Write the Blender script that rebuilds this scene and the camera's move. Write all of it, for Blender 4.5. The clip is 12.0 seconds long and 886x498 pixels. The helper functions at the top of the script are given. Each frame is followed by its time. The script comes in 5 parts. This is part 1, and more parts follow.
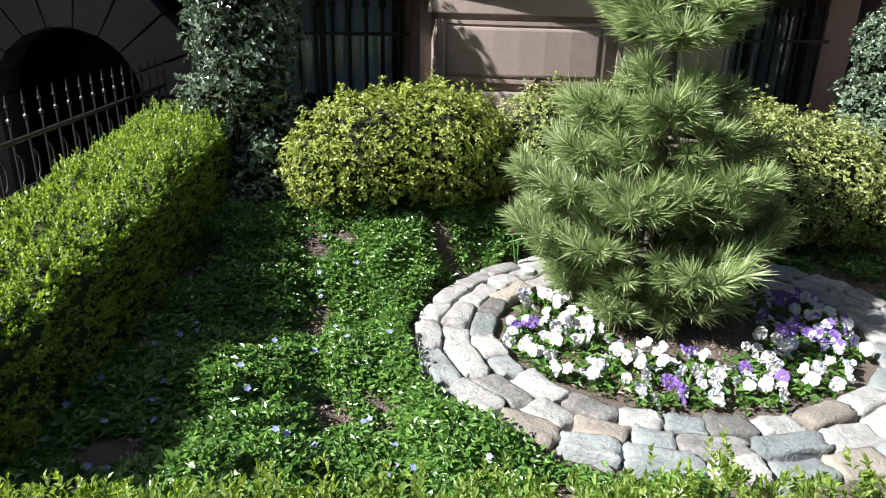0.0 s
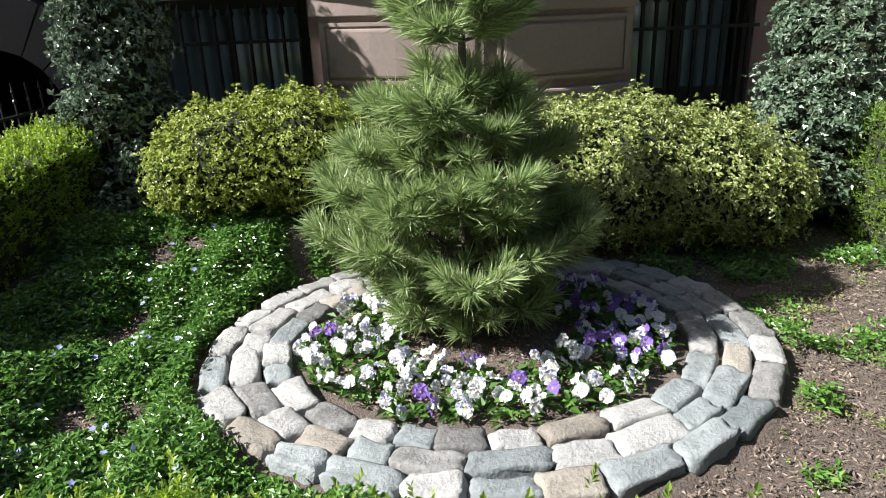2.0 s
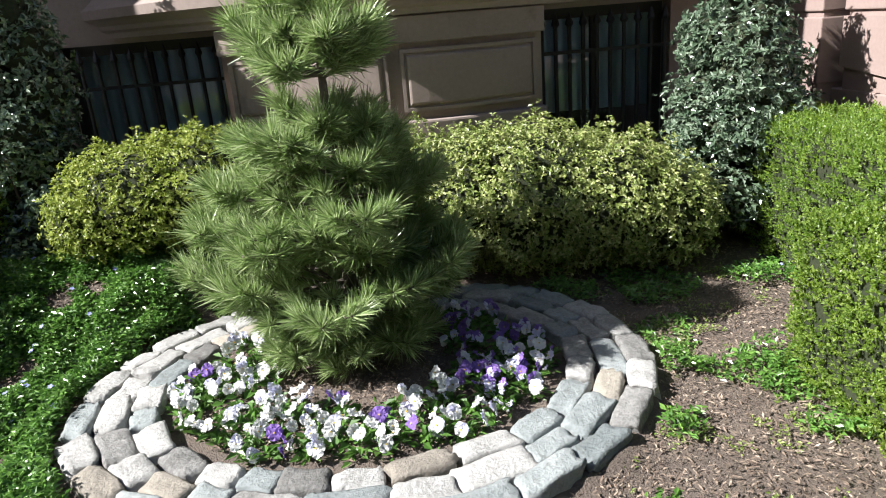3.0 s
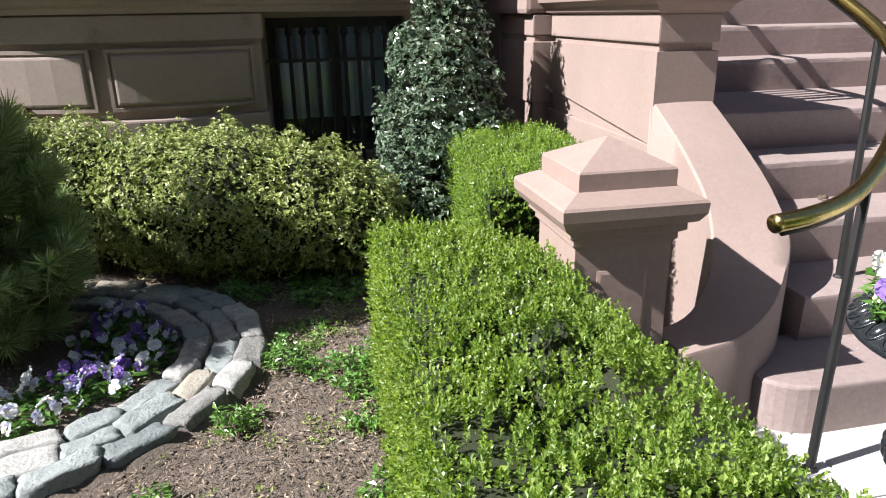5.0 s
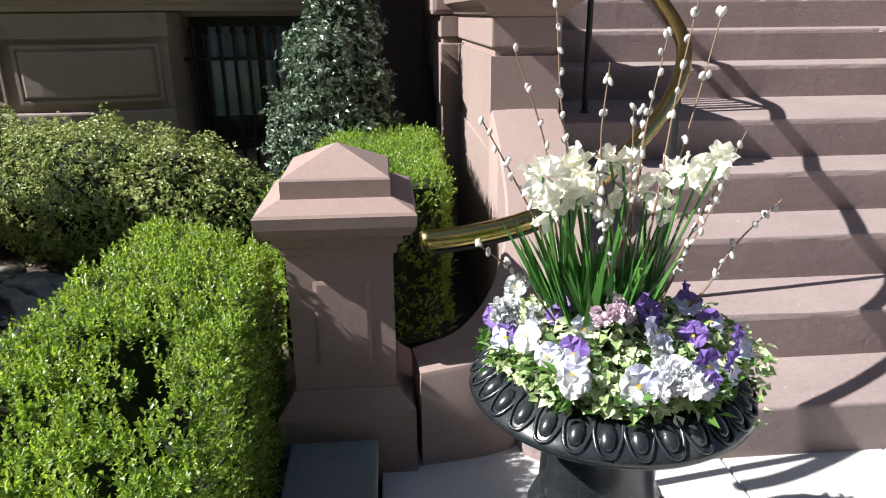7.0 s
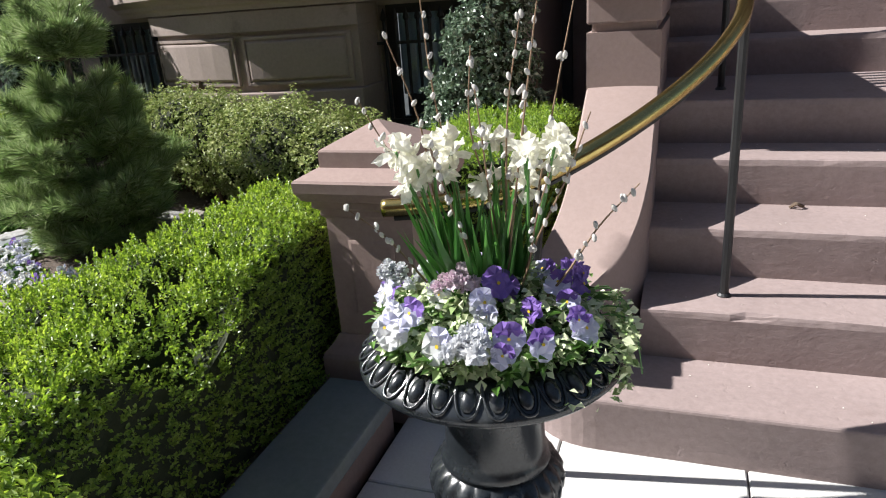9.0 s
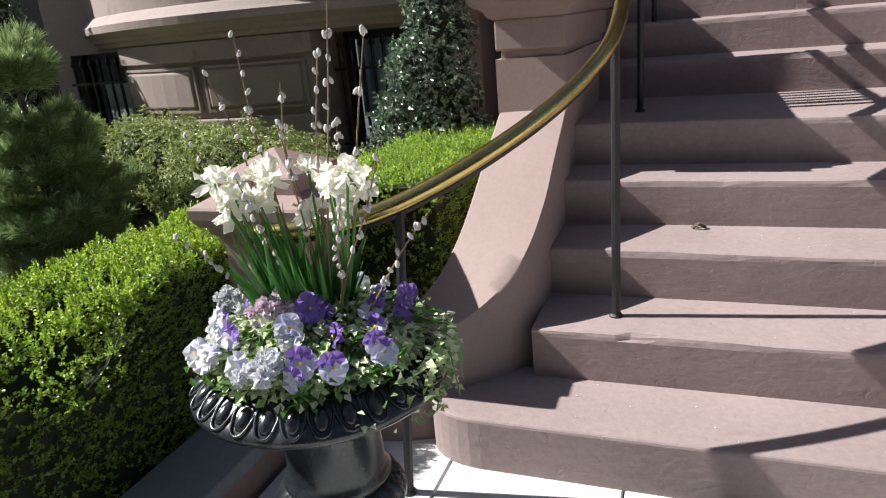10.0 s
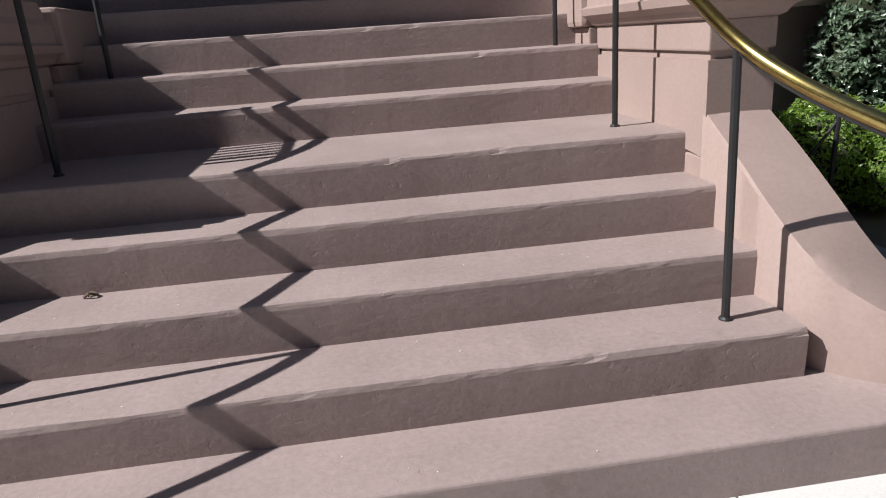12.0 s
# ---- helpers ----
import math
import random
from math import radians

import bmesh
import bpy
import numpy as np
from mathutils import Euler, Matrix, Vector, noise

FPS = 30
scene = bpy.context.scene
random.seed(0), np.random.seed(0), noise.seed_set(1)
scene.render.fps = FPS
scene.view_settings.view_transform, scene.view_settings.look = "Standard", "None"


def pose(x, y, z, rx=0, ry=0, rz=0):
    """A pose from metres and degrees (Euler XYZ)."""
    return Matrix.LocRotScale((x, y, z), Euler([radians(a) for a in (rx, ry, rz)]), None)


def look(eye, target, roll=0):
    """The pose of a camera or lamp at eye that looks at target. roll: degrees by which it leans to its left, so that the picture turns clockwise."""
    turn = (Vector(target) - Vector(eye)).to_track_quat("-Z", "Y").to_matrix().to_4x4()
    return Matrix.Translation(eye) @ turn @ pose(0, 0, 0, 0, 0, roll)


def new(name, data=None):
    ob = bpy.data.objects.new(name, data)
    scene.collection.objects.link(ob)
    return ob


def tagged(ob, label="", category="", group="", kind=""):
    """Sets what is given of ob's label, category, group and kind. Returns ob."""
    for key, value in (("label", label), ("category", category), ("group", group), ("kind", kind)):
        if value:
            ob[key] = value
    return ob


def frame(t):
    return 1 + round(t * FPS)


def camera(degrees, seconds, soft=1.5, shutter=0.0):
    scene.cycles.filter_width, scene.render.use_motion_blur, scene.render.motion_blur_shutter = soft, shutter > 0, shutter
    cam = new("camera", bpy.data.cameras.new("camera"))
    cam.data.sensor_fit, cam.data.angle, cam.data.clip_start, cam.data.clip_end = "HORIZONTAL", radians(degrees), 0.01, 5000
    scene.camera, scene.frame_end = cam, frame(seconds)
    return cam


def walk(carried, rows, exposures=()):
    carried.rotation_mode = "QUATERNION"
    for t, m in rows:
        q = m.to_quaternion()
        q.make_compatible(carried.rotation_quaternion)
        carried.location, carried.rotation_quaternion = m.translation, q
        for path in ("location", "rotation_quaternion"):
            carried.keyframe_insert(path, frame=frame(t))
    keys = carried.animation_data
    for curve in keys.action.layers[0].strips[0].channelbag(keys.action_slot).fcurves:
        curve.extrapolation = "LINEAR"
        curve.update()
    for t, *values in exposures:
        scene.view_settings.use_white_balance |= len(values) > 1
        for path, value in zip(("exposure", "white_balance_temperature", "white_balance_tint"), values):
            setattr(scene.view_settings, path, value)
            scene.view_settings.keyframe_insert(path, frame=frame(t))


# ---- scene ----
cam = camera(66.0, 12.0, soft=1.1)
PATH = [
    (0, (1.468, 0.507, 1.356), (1.868, 2.332, 0.642), 1.4),
    (0.5, (1.825, 0.479, 1.347), (2.25, 2.282, 0.591), -2.1),
    (1, (2.067, 0.514, 1.348), (2.471, 2.344, 0.65), -0.4),
    (1.5, (2.276, 0.46, 1.351), (2.556, 2.324, 0.682), -1.8),
    (2, (2.511, 0.396, 1.349), (2.679, 2.258, 0.638), -2.0),
    (2.5, (2.741, 0.417, 1.34), (2.858, 2.275, 0.608), -2.4),
    (3, (2.994, 0.372, 1.346), (3.149, 2.26, 0.703), -4.6),
    (3.5, (3.296, 0.242, 1.353), (3.455, 2.123, 0.693), -2.9),
    (3.7, (3.432, 0.195, 1.357), (3.635, 2.067, 0.684), -4.8),
    (5.3, (4.244, 0.068, 1.35), (4.66, 1.914, 0.703), -1.0),
    (5.5, (4.356, 0.037, 1.353), (4.813, 1.871, 0.7), -2.4),
    (6, (4.641, -0.004, 1.352), (5.137, 1.812, 0.678), -1.4),
    (6.5, (4.879, -0.01, 1.351), (5.233, 1.844, 0.69), -4.4),
    (6.7, (4.986, 0.002, 1.348), (5.267, 1.869, 0.688), -2.9),
    (8.5, (5.766, -0.035, 1.348), (5.275, 1.79, 0.692), -2.3),
    (9, (5.944, -0.056, 1.348), (5.296, 1.708, 0.662), -4.2),
    (9.5, (6.133, -0.011, 1.351), (5.37, 1.71, 0.675), -4.1),
    (10, (6.347, 0.038, 1.349), (5.651, 1.804, 0.718), -5.2),
    (10.5, (6.631, 0.0, 1.355), (6.074, 1.827, 0.762), -2.7),
    (11, (6.853, 0.066, 1.343), (6.587, 1.953, 0.738), -3.7),
    (11.5, (7.066, 0.122, 1.352), (6.999, 2.019, 0.721), -2.9),
    (12, (7.352, 0.184, 1.349), (7.572, 2.08, 0.752), -4.1),
]
walk(cam, [(t, look(eye, target, roll)) for t, eye, target, roll in PATH],
     exposures=[(0, 1.20), (1.5, 1.13), (2.5, 1.21), (3.5, 1.37), (5.5, 1.22), (6.5, 1.13), (8.5, 1.01), (9.5, 1.05), (10.5, 0.93), (11.0, 0.91), (11.5, 0.76), (12.0, 0.56)])

# ---- world and sun ----
SUN_AZ, SUN_EL = 7.3, 41.5          # light travels towards +x, a little towards +y
world = bpy.data.worlds.new("sky")
scene.world = world
world.use_nodes = True
wn = world.node_tree
sky = wn.nodes.new("ShaderNodeTexSky")
sky.sky_type, sky.sun_disc = "NISHITA", False
sky.sun_elevation = radians(SUN_EL)
sky.sun_rotation = radians(270 - SUN_AZ)
wn.links.new(sky.outputs[0], wn.nodes["Background"].inputs[0])
wn.nodes["Background"].inputs[1].default_value = 0.05
sun_data = bpy.data.lights.new("sun", "SUN")
sun_data.energy, sun_data.angle, sun_data.color = 5.0, radians(0.53), (1.0, 0.98, 0.96)
sun = new("sun", sun_data)
sun_to = Vector((math.cos(radians(SUN_AZ)) * math.cos(radians(SUN_EL)), math.sin(radians(SUN_AZ)) * math.cos(radians(SUN_EL)), -math.sin(radians(SUN_EL))))
sun.matrix_world = look((0, 0, 8), Vector((0, 0, 8)) + sun_to)

# ---- materials ----
def node(nt, kind, **values):
    n = nt.nodes.new(kind)
    for key, value in values.items():
        n.inputs[key].default_value = value
    return n


def ramp(nt, fac, stops):
    r = nt.nodes.new("ShaderNodeValToRGB")
    el = r.color_ramp.elements
    while len(el) < len(stops):
        el.new(0.5)
    for e, (p, c) in zip(el, stops):
        e.position, e.color = p, (*c, 1)
    nt.links.new(fac, r.inputs[0])
    return r.outputs[0]


def surface(name, dark, light, rough=0.8, metal=0.0, big=3.0, fine=60.0, bump=0.3, dist=0.004, per_object=0.0, stain=None, spec=0.5):
    """A weathered solid: colour drifts at a large and a small scale, with relief of the fine one."""
    m = bpy.data.materials.new(name)
    m.use_nodes = True
    nt = m.node_tree
    bsdf = nt.nodes["Principled BSDF"]
    geo = nt.nodes.new("ShaderNodeNewGeometry")
    a = node(nt, "ShaderNodeTexNoise", Scale=big, Detail=6.0, Roughness=0.6)
    b = node(nt, "ShaderNodeTexNoise", Scale=fine, Detail=5.0, Roughness=0.65)
    nt.links.new(geo.outputs["Position"], a.inputs["Vector"])
    nt.links.new(geo.outputs["Position"], b.inputs["Vector"])
    mix = nt.nodes.new("ShaderNodeMath")
    mix.operation = "MULTIPLY_ADD"
    nt.links.new(b.outputs[0], mix.inputs[0])
    mix.inputs[1].default_value = 0.5
    half = nt.nodes.new("ShaderNodeMath")
    half.operation = "MULTIPLY"
    half.inputs[1].default_value = 0.5
    nt.links.new(a.outputs[0], half.inputs[0])
    nt.links.new(half.outputs[0], mix.inputs[2])
    fac = mix.outputs[0]
    if per_object:
        info = nt.nodes.new("ShaderNodeObjectInfo")
        add = nt.nodes.new("ShaderNodeMath")
        add.operation = "MULTIPLY_ADD"
        nt.links.new(info.outputs["Random"], add.inputs[0])
        add.inputs[1].default_value = per_object
        sub = nt.nodes.new("ShaderNodeMath")
        sub.operation = "SUBTRACT"
        nt.links.new(fac, sub.inputs[0])
        sub.inputs[1].default_value = per_object / 2
        nt.links.new(sub.outputs[0], add.inputs[2])
        fac = add.outputs[0]
    col = ramp(nt, fac, [(0.3, dark), (0.7, light)])
    if stain:
        s = node(nt, "ShaderNodeTexNoise", Scale=stain[1], Detail=8.0, Roughness=0.7)
        nt.links.new(geo.outputs["Position"], s.inputs["Vector"])
        sm = nt.nodes.new("ShaderNodeMapRange")
        sm.inputs[1].default_value, sm.inputs[2].default_value = stain[2], stain[2] + 0.12
        sm.inputs[4].default_value = stain[3]
        nt.links.new(s.outputs[0], sm.inputs[0])
        mx = nt.nodes.new("ShaderNodeMix")
        mx.data_type = "RGBA"
        nt.links.new(sm.outputs[0], mx.inputs[0])
        nt.links.new(col, mx.inputs[6])
        mx.inputs[7].default_value = (*stain[0], 1)
        col = mx.outputs[2]
    nt.links.new(col, bsdf.inputs["Base Color"])
    bsdf.inputs["Roughness"].default_value = rough
    bsdf.inputs["Metallic"].default_value = metal
    bsdf.inputs["Specular IOR Level"].default_value = spec
    bp = node(nt, "ShaderNodeBump", Strength=bump, Distance=dist)
    nt.links.new(b.outputs[0], bp.inputs["Height"])
    nt.links.new(bp.outputs[0], bsdf.inputs["Normal"])
    return m


def leafy(name, stops, rough=0.45, through_light=0.3, spec=0.5, clump=6.0, passed=None):
    """Leaves: a colour of its own for each leaf, drifting from clump to clump, with light shining through."""
    m = bpy.data.materials.new(name)
    m.use_nodes = True
    nt = m.node_tree
    bsdf = nt.nodes["Principled BSDF"]
    geo = nt.nodes.new("ShaderNodeNewGeometry")
    n = node(nt, "ShaderNodeTexNoise", Scale=clump, Detail=3.0)
    nt.links.new(geo.outputs["Position"], n.inputs["Vector"])
    f = nt.nodes.new("ShaderNodeMix")
    f.inputs[0].default_value = 0.4
    nt.links.new(geo.outputs["Random Per Island"], f.inputs[2])
    nt.links.new(n.outputs[0], f.inputs[3])
    col = ramp(nt, f.outputs[0], stops)
    nt.links.new(col, bsdf.inputs["Base Color"])
    bsdf.inputs["Roughness"].default_value = rough
    bsdf.inputs["Specular IOR Level"].default_value = spec
    tr = nt.nodes.new("ShaderNodeBsdfTranslucent")
    if passed:
        tint = nt.nodes.new("ShaderNodeMix")
        tint.data_type, tint.blend_type = "RGBA", "MULTIPLY"
        tint.inputs[0].default_value = 1.0
        nt.links.new(col, tint.inputs[6])
        tint.inputs[7].default_value = (*passed, 1)
        nt.links.new(tint.outputs[2], tr.inputs[0])
    else:
        nt.links.new(col, tr.inputs[0])
    ms = nt.nodes.new("ShaderNodeMixShader")
    ms.inputs[0].default_value = through_light
    nt.links.new(bsdf.outputs[0], ms.inputs[1])
    nt.links.new(tr.outputs[0], ms.inputs[2])
    nt.links.new(ms.outputs[0], nt.nodes["Material Output"].inputs[0])
    return m


STEP_STONE = surface("brownstone_steps", (0.228, 0.176, 0.166), (0.340, 0.267, 0.254), 0.85, big=2.2, fine=45, bump=0.35, dist=0.004, stain=((0.172, 0.120, 0.107), 5.0, 0.60, 0.45))
PIER_STONE = surface("brownstone_paint", (0.258, 0.189, 0.169), (0.335, 0.252, 0.228), 0.8, big=2.0, fine=55, bump=0.25, dist=0.003, stain=((0.224, 0.146, 0.125), 4.0, 0.63, 0.4))
FACADE_STONE = surface("facade_brownstone", (0.249, 0.198, 0.176), (0.344, 0.275, 0.245), 0.85, big=1.6, fine=45, bump=0.3, dist=0.003, stain=((0.112, 0.086, 0.077), 3.0, 0.6, 0.5))
PED_STONE = surface("pedestal_brownstone", (0.249, 0.176, 0.155), (0.327, 0.241, 0.215), 0.85, big=3.0, fine=60, bump=0.35, dist=0.003, stain=((0.163, 0.112, 0.099), 6.0, 0.6, 0.4))
GREY_STONE = surface("neighbour_stone", (0.085, 0.078, 0.076), (0.13, 0.12, 0.116), 0.9, big=2.0, fine=40, bump=0.4)
CONCRETE = surface("pale_concrete", (0.482, 0.477, 0.458), (0.632, 0.627, 0.611), 0.9, big=1.5, fine=90, bump=0.25, dist=0.002, per_object=0.15, stain=((0.299, 0.283, 0.257), 7.0, 0.62, 0.5))
BLUESTONE = surface("bluestone", (0.146, 0.172, 0.181), (0.224, 0.249, 0.258), 0.75, big=3.0, fine=50, bump=0.25, dist=0.003)
COBBLE = surface("granite_cobble", (0.13, 0.127, 0.122), (0.41, 0.405, 0.392), 0.9, big=13.0, fine=70, bump=0.9, dist=0.008, per_object=0.42, stain=((0.181, 0.176, 0.163), 30.0, 0.54, 0.6))
COBBLE_TAN = surface("tan_cobble", (0.189, 0.168, 0.142), (0.378, 0.344, 0.292), 0.9, big=13.0, fine=70, bump=0.9, dist=0.008, per_object=0.3, stain=((0.189, 0.163, 0.138), 30.0, 0.55, 0.6))
COBBLE_GREY = surface("bluegrey_cobble", (0.138, 0.159, 0.163), (0.310, 0.335, 0.335), 0.85, big=13.0, fine=70, bump=0.9, dist=0.008, per_object=0.3, stain=((0.138, 0.146, 0.138), 30.0, 0.55, 0.6))
SOIL = surface("garden_soil", (0.072, 0.057, 0.047), (0.20, 0.158, 0.13), 0.95, big=5.0, fine=110, bump=1.0, dist=0.012)
CHIPS = leafy("bark_chips", [(0.1, (0.08, 0.058, 0.045)), (0.5, (0.22, 0.165, 0.13)), (0.75, (0.34, 0.27, 0.21)), (0.97, (0.60, 0.53, 0.44))], 0.9, 0.0, 0.2)
IRON = surface("black_iron", (0.007, 0.007, 0.008), (0.02, 0.02, 0.021), 0.5, 0.0, big=8, fine=120, bump=0.15, dist=0.001)
CAST = surface("black_cast_iron", (0.008, 0.010, 0.012), (0.026, 0.030, 0.034), 0.24, 0.0, big=9, fine=140, bump=0.2, dist=0.001, stain=((0.08, 0.085, 0.085), 12.0, 0.57, 0.5), spec=0.6)
BRASS = surface("worn_brass", (0.36, 0.27, 0.09), (0.58, 0.46, 0.18), 0.24, 1.0, big=7, fine=60, bump=0.1, dist=0.001, stain=((0.16, 0.13, 0.05), 9.0, 0.58, 0.6))
TRUNK = surface("pine_bark", (0.10, 0.085, 0.07), (0.24, 0.20, 0.17), 0.95, big=10, fine=60, bump=0.9, dist=0.01)
TWIG = surface("twig_bark", (0.07, 0.05, 0.035), (0.16, 0.115, 0.08), 0.9, big=12, fine=80, bump=0.4)
# near-black fill for hedge and shrub cores: inner shade put into the colour
CORE = surface("painted_shade_core", (0.012, 0.018, 0.007), (0.034, 0.042, 0.016), 0.95, big=15, fine=80, bump=0.5, dist=0.01)
BOX_LEAF = leafy("boxwood_leaf", [(0.1, (0.06, 0.115, 0.022)), (0.5, (0.185, 0.28, 0.055)), (0.9, (0.38, 0.47, 0.14))], 0.38, 0.45, 0.6, clump=5, passed=(1.8, 1.8, 0.7))
YEW_LEAF = leafy("clipped_hedge_leaf", [(0.1, (0.06, 0.115, 0.026)), (0.5, (0.17, 0.265, 0.058)), (0.9, (0.33, 0.43, 0.12))], 0.4, 0.45, 0.55, clump=5, passed=(2.2, 2.2, 0.9))
VARI_LEAF = leafy("variegated_leaf", [(0.08, (0.11, 0.17, 0.04)), (0.4, (0.25, 0.325, 0.08)), (0.7, (0.46, 0.50, 0.20)), (0.97, (0.76, 0.75, 0.46))], 0.38, 0.28, clump=7)
GOLD_LEAF = leafy("golden_leaf", [(0.08, (0.13, 0.20, 0.03)), (0.45, (0.30, 0.375, 0.06)), (0.9, (0.53, 0.56, 0.18))], 0.42, 0.3, clump=7)
HOLLY_LEAF = leafy("holly_leaf", [(0.1, (0.06, 0.105, 0.06)), (0.6, (0.16, 0.225, 0.145)), (0.95, (0.34, 0.40, 0.32))], 0.2, 0.12, 1.0, clump=4)
VINCA_LEAF = leafy("periwinkle_leaf", [(0.1, (0.045, 0.115, 0.022)), (0.55, (0.125, 0.27, 0.05)), (0.95, (0.27, 0.45, 0.11))], 0.28, 0.3, 0.6, clump=5)
NEEDLE = leafy("pine_needle", [(0.1, (0.13, 0.21, 0.075)), (0.5, (0.36, 0.48, 0.19)), (0.9, (0.66, 0.72, 0.46))], 0.3, 0.38, 0.8, clump=9)
PETAL_WHITE = leafy("white_petal", [(0.1, (0.56, 0.58, 0.63)), (0.9, (0.77, 0.77, 0.76))], 0.6, 0.3, 0.2)
PETAL_BLUE = leafy("lavender_petal", [(0.1, (0.36, 0.36, 0.62)), (0.9, (0.70, 0.70, 0.84))], 0.6, 0.3, 0.2)
PETAL_DUSTY = leafy("dusty_blue_petal", [(0.1, (0.20, 0.23, 0.56)), (0.9, (0.42, 0.45, 0.74))], 0.6, 0.2, 0.2)
PETAL_PURPLE = leafy("purple_petal", [(0.1, (0.10, 0.04, 0.26)), (0.9, (0.30, 0.19, 0.54))], 0.6, 0.3, 0.2)
PETAL_PINK = leafy("pale_pink_petal", [(0.1, (0.62, 0.47, 0.56)), (0.9, (0.80, 0.70, 0.74))], 0.6, 0.3, 0.2)
PETAL_CREAM = leafy("cream_petal", [(0.1, (0.84, 0.83, 0.70)), (0.9, (0.92, 0.91, 0.84))], 0.6, 0.45, 0.2)
PETAL_RED = leafy("dark_red_petal", [(0.1, (0.06, 0.008, 0.012)), (0.9, (0.17, 0.02, 0.035))], 0.5, 0.2, 0.3)
EYE_YELLOW = leafy("flower_eye", [(0.1, (0.55, 0.36, 0.02)), (0.9, (0.8, 0.62, 0.08))], 0.6, 0.1, 0.2)
FLOWER_LEAF = leafy("pansy_leaf", [(0.1, (0.045, 0.105, 0.02)), (0.5, (0.09, 0.20, 0.035)), (0.95, (0.17, 0.31, 0.07))], 0.4, 0.3, 0.4)
IVY_LEAF = leafy("variegated_ivy_leaf", [(0.1, (0.08, 0.17, 0.05)), (0.35, (0.30, 0.42, 0.16)), (0.6, (0.64, 0.70, 0.44)), (0.95, (0.82, 0.84, 0.66))], 0.45, 0.25, 0.4)
BLADE = leafy("daffodil_leaf", [(0.1, (0.04, 0.14, 0.03)), (0.9, (0.13, 0.33, 0.07))], 0.35, 0.25, 0.5)
WEED_LEAF = leafy("weed_leaf", [(0.1, (0.10, 0.15, 0.03)), (0.5, (0.20, 0.28, 0.06)), (0.9, (0.34, 0.40, 0.14))], 0.5, 0.25, 0.4)
CATKIN = leafy("willow_catkin", [(0.1, (0.45, 0.43, 0.40)), (0.9, (0.80, 0.78, 0.74))], 0.85, 0.1, 0.1)
STEM = surface("willow_stem", (0.13, 0.08, 0.045), (0.26, 0.17, 0.10), 0.6, big=12, fine=90, bump=0.2)
ASPHALT = surface("asphalt", (0.035, 0.035, 0.036), (0.07, 0.07, 0.07), 0.9, big=1.0, fine=60, bump=0.4)
BRICK = surface("far_brick", (0.14, 0.07, 0.05), (0.24, 0.13, 0.10), 0.9, big=0.5, fine=12, bump=0.2)
CURTAIN = surface("net_curtain", (0.48, 0.56, 0.57), (0.64, 0.71, 0.71), 0.9, big=3, fine=90, bump=0.1)
FRAME_PAINT = surface("dark_window_paint", (0.018, 0.017, 0.016), (0.04, 0.037, 0.034), 0.5, big=6, fine=80, bump=0.15)
DARK_ROOM = surface("painted_dark_room", (0.012, 0.012, 0.012), (0.03, 0.028, 0.027), 0.9)
INSIDE = surface("painted_dim_back", (0.05, 0.05, 0.05), (0.09, 0.09, 0.09), 0.9)
POT_PALE = surface("pale_plastic", (0.55, 0.62, 0.55), (0.68, 0.74, 0.66), 0.5)
TAG_PINK = surface("pink_tag", (0.62, 0.22, 0.24), (0.78, 0.40, 0.40), 0.6)
DEAD = leafy("dry_twig", [(0.1, (0.22, 0.16, 0.10)), (0.9, (0.46, 0.38, 0.27))], 0.9, 0.0, 0.1)
# the steps' stone is dragged with faint level tool marks
nt = STEP_STONE.node_tree
geo = nt.nodes.new("ShaderNodeNewGeometry")
stretch = nt.nodes.new("ShaderNodeVectorMath")
stretch.operation = "MULTIPLY"
stretch.inputs[1].default_value = (8.0, 20.0, 26.0)
nt.links.new(geo.outputs["Position"], stretch.inputs[0])
drag = node(nt, "ShaderNodeTexNoise", Scale=1.0, Detail=5.0, Roughness=0.7)
nt.links.new(stretch.outputs[0], drag.inputs["Vector"])
relief = node(nt, "ShaderNodeBump", Strength=0.3, Distance=0.006)
nt.links.new(drag.outputs[0], relief.inputs["Height"])
skin = nt.nodes["Principled BSDF"].inputs["Normal"]
nt.links.new(skin.links[0].from_socket, relief.inputs["Normal"])
pits = node(nt, "ShaderNodeTexNoise", Scale=24.0, Detail=3.0, Roughness=0.55)
nt.links.new(geo.outputs["Position"], pits.inputs["Vector"])
deep = nt.nodes.new("ShaderNodeMapRange")
deep.inputs[1].default_value, deep.inputs[2].default_value = 0.66, 0.80
nt.links.new(pits.outputs[0], deep.inputs[0])
dent = node(nt, "ShaderNodeBump", Strength=0.3, Distance=0.005)
dent.invert = True
nt.links.new(deep.outputs[0], dent.inputs["Height"])
nt.links.new(relief.outputs[0], dent.inputs["Normal"])
nt.links.new(dent.outputs[0], skin)
for m in (HOLLY_LEAF, VINCA_LEAF):
    m.node_tree.nodes["Principled BSDF"].inputs["Coat Weight"].default_value = 0.5
    m.node_tree.nodes["Principled BSDF"].inputs["Coat Roughness"].default_value = 0.22
GLASS = bpy.data.materials.new("window_glass")
GLASS.use_nodes = True
gb = GLASS.node_tree.nodes["Principled BSDF"]
gb.inputs["Base Color"].default_value = (0.88, 0.95, 0.94, 1)
gb.inputs["Roughness"].default_value = 0.02
gb.inputs["Transmission Weight"].default_value = 1.0

# ---- building helpers ----
ORIGIN = {}


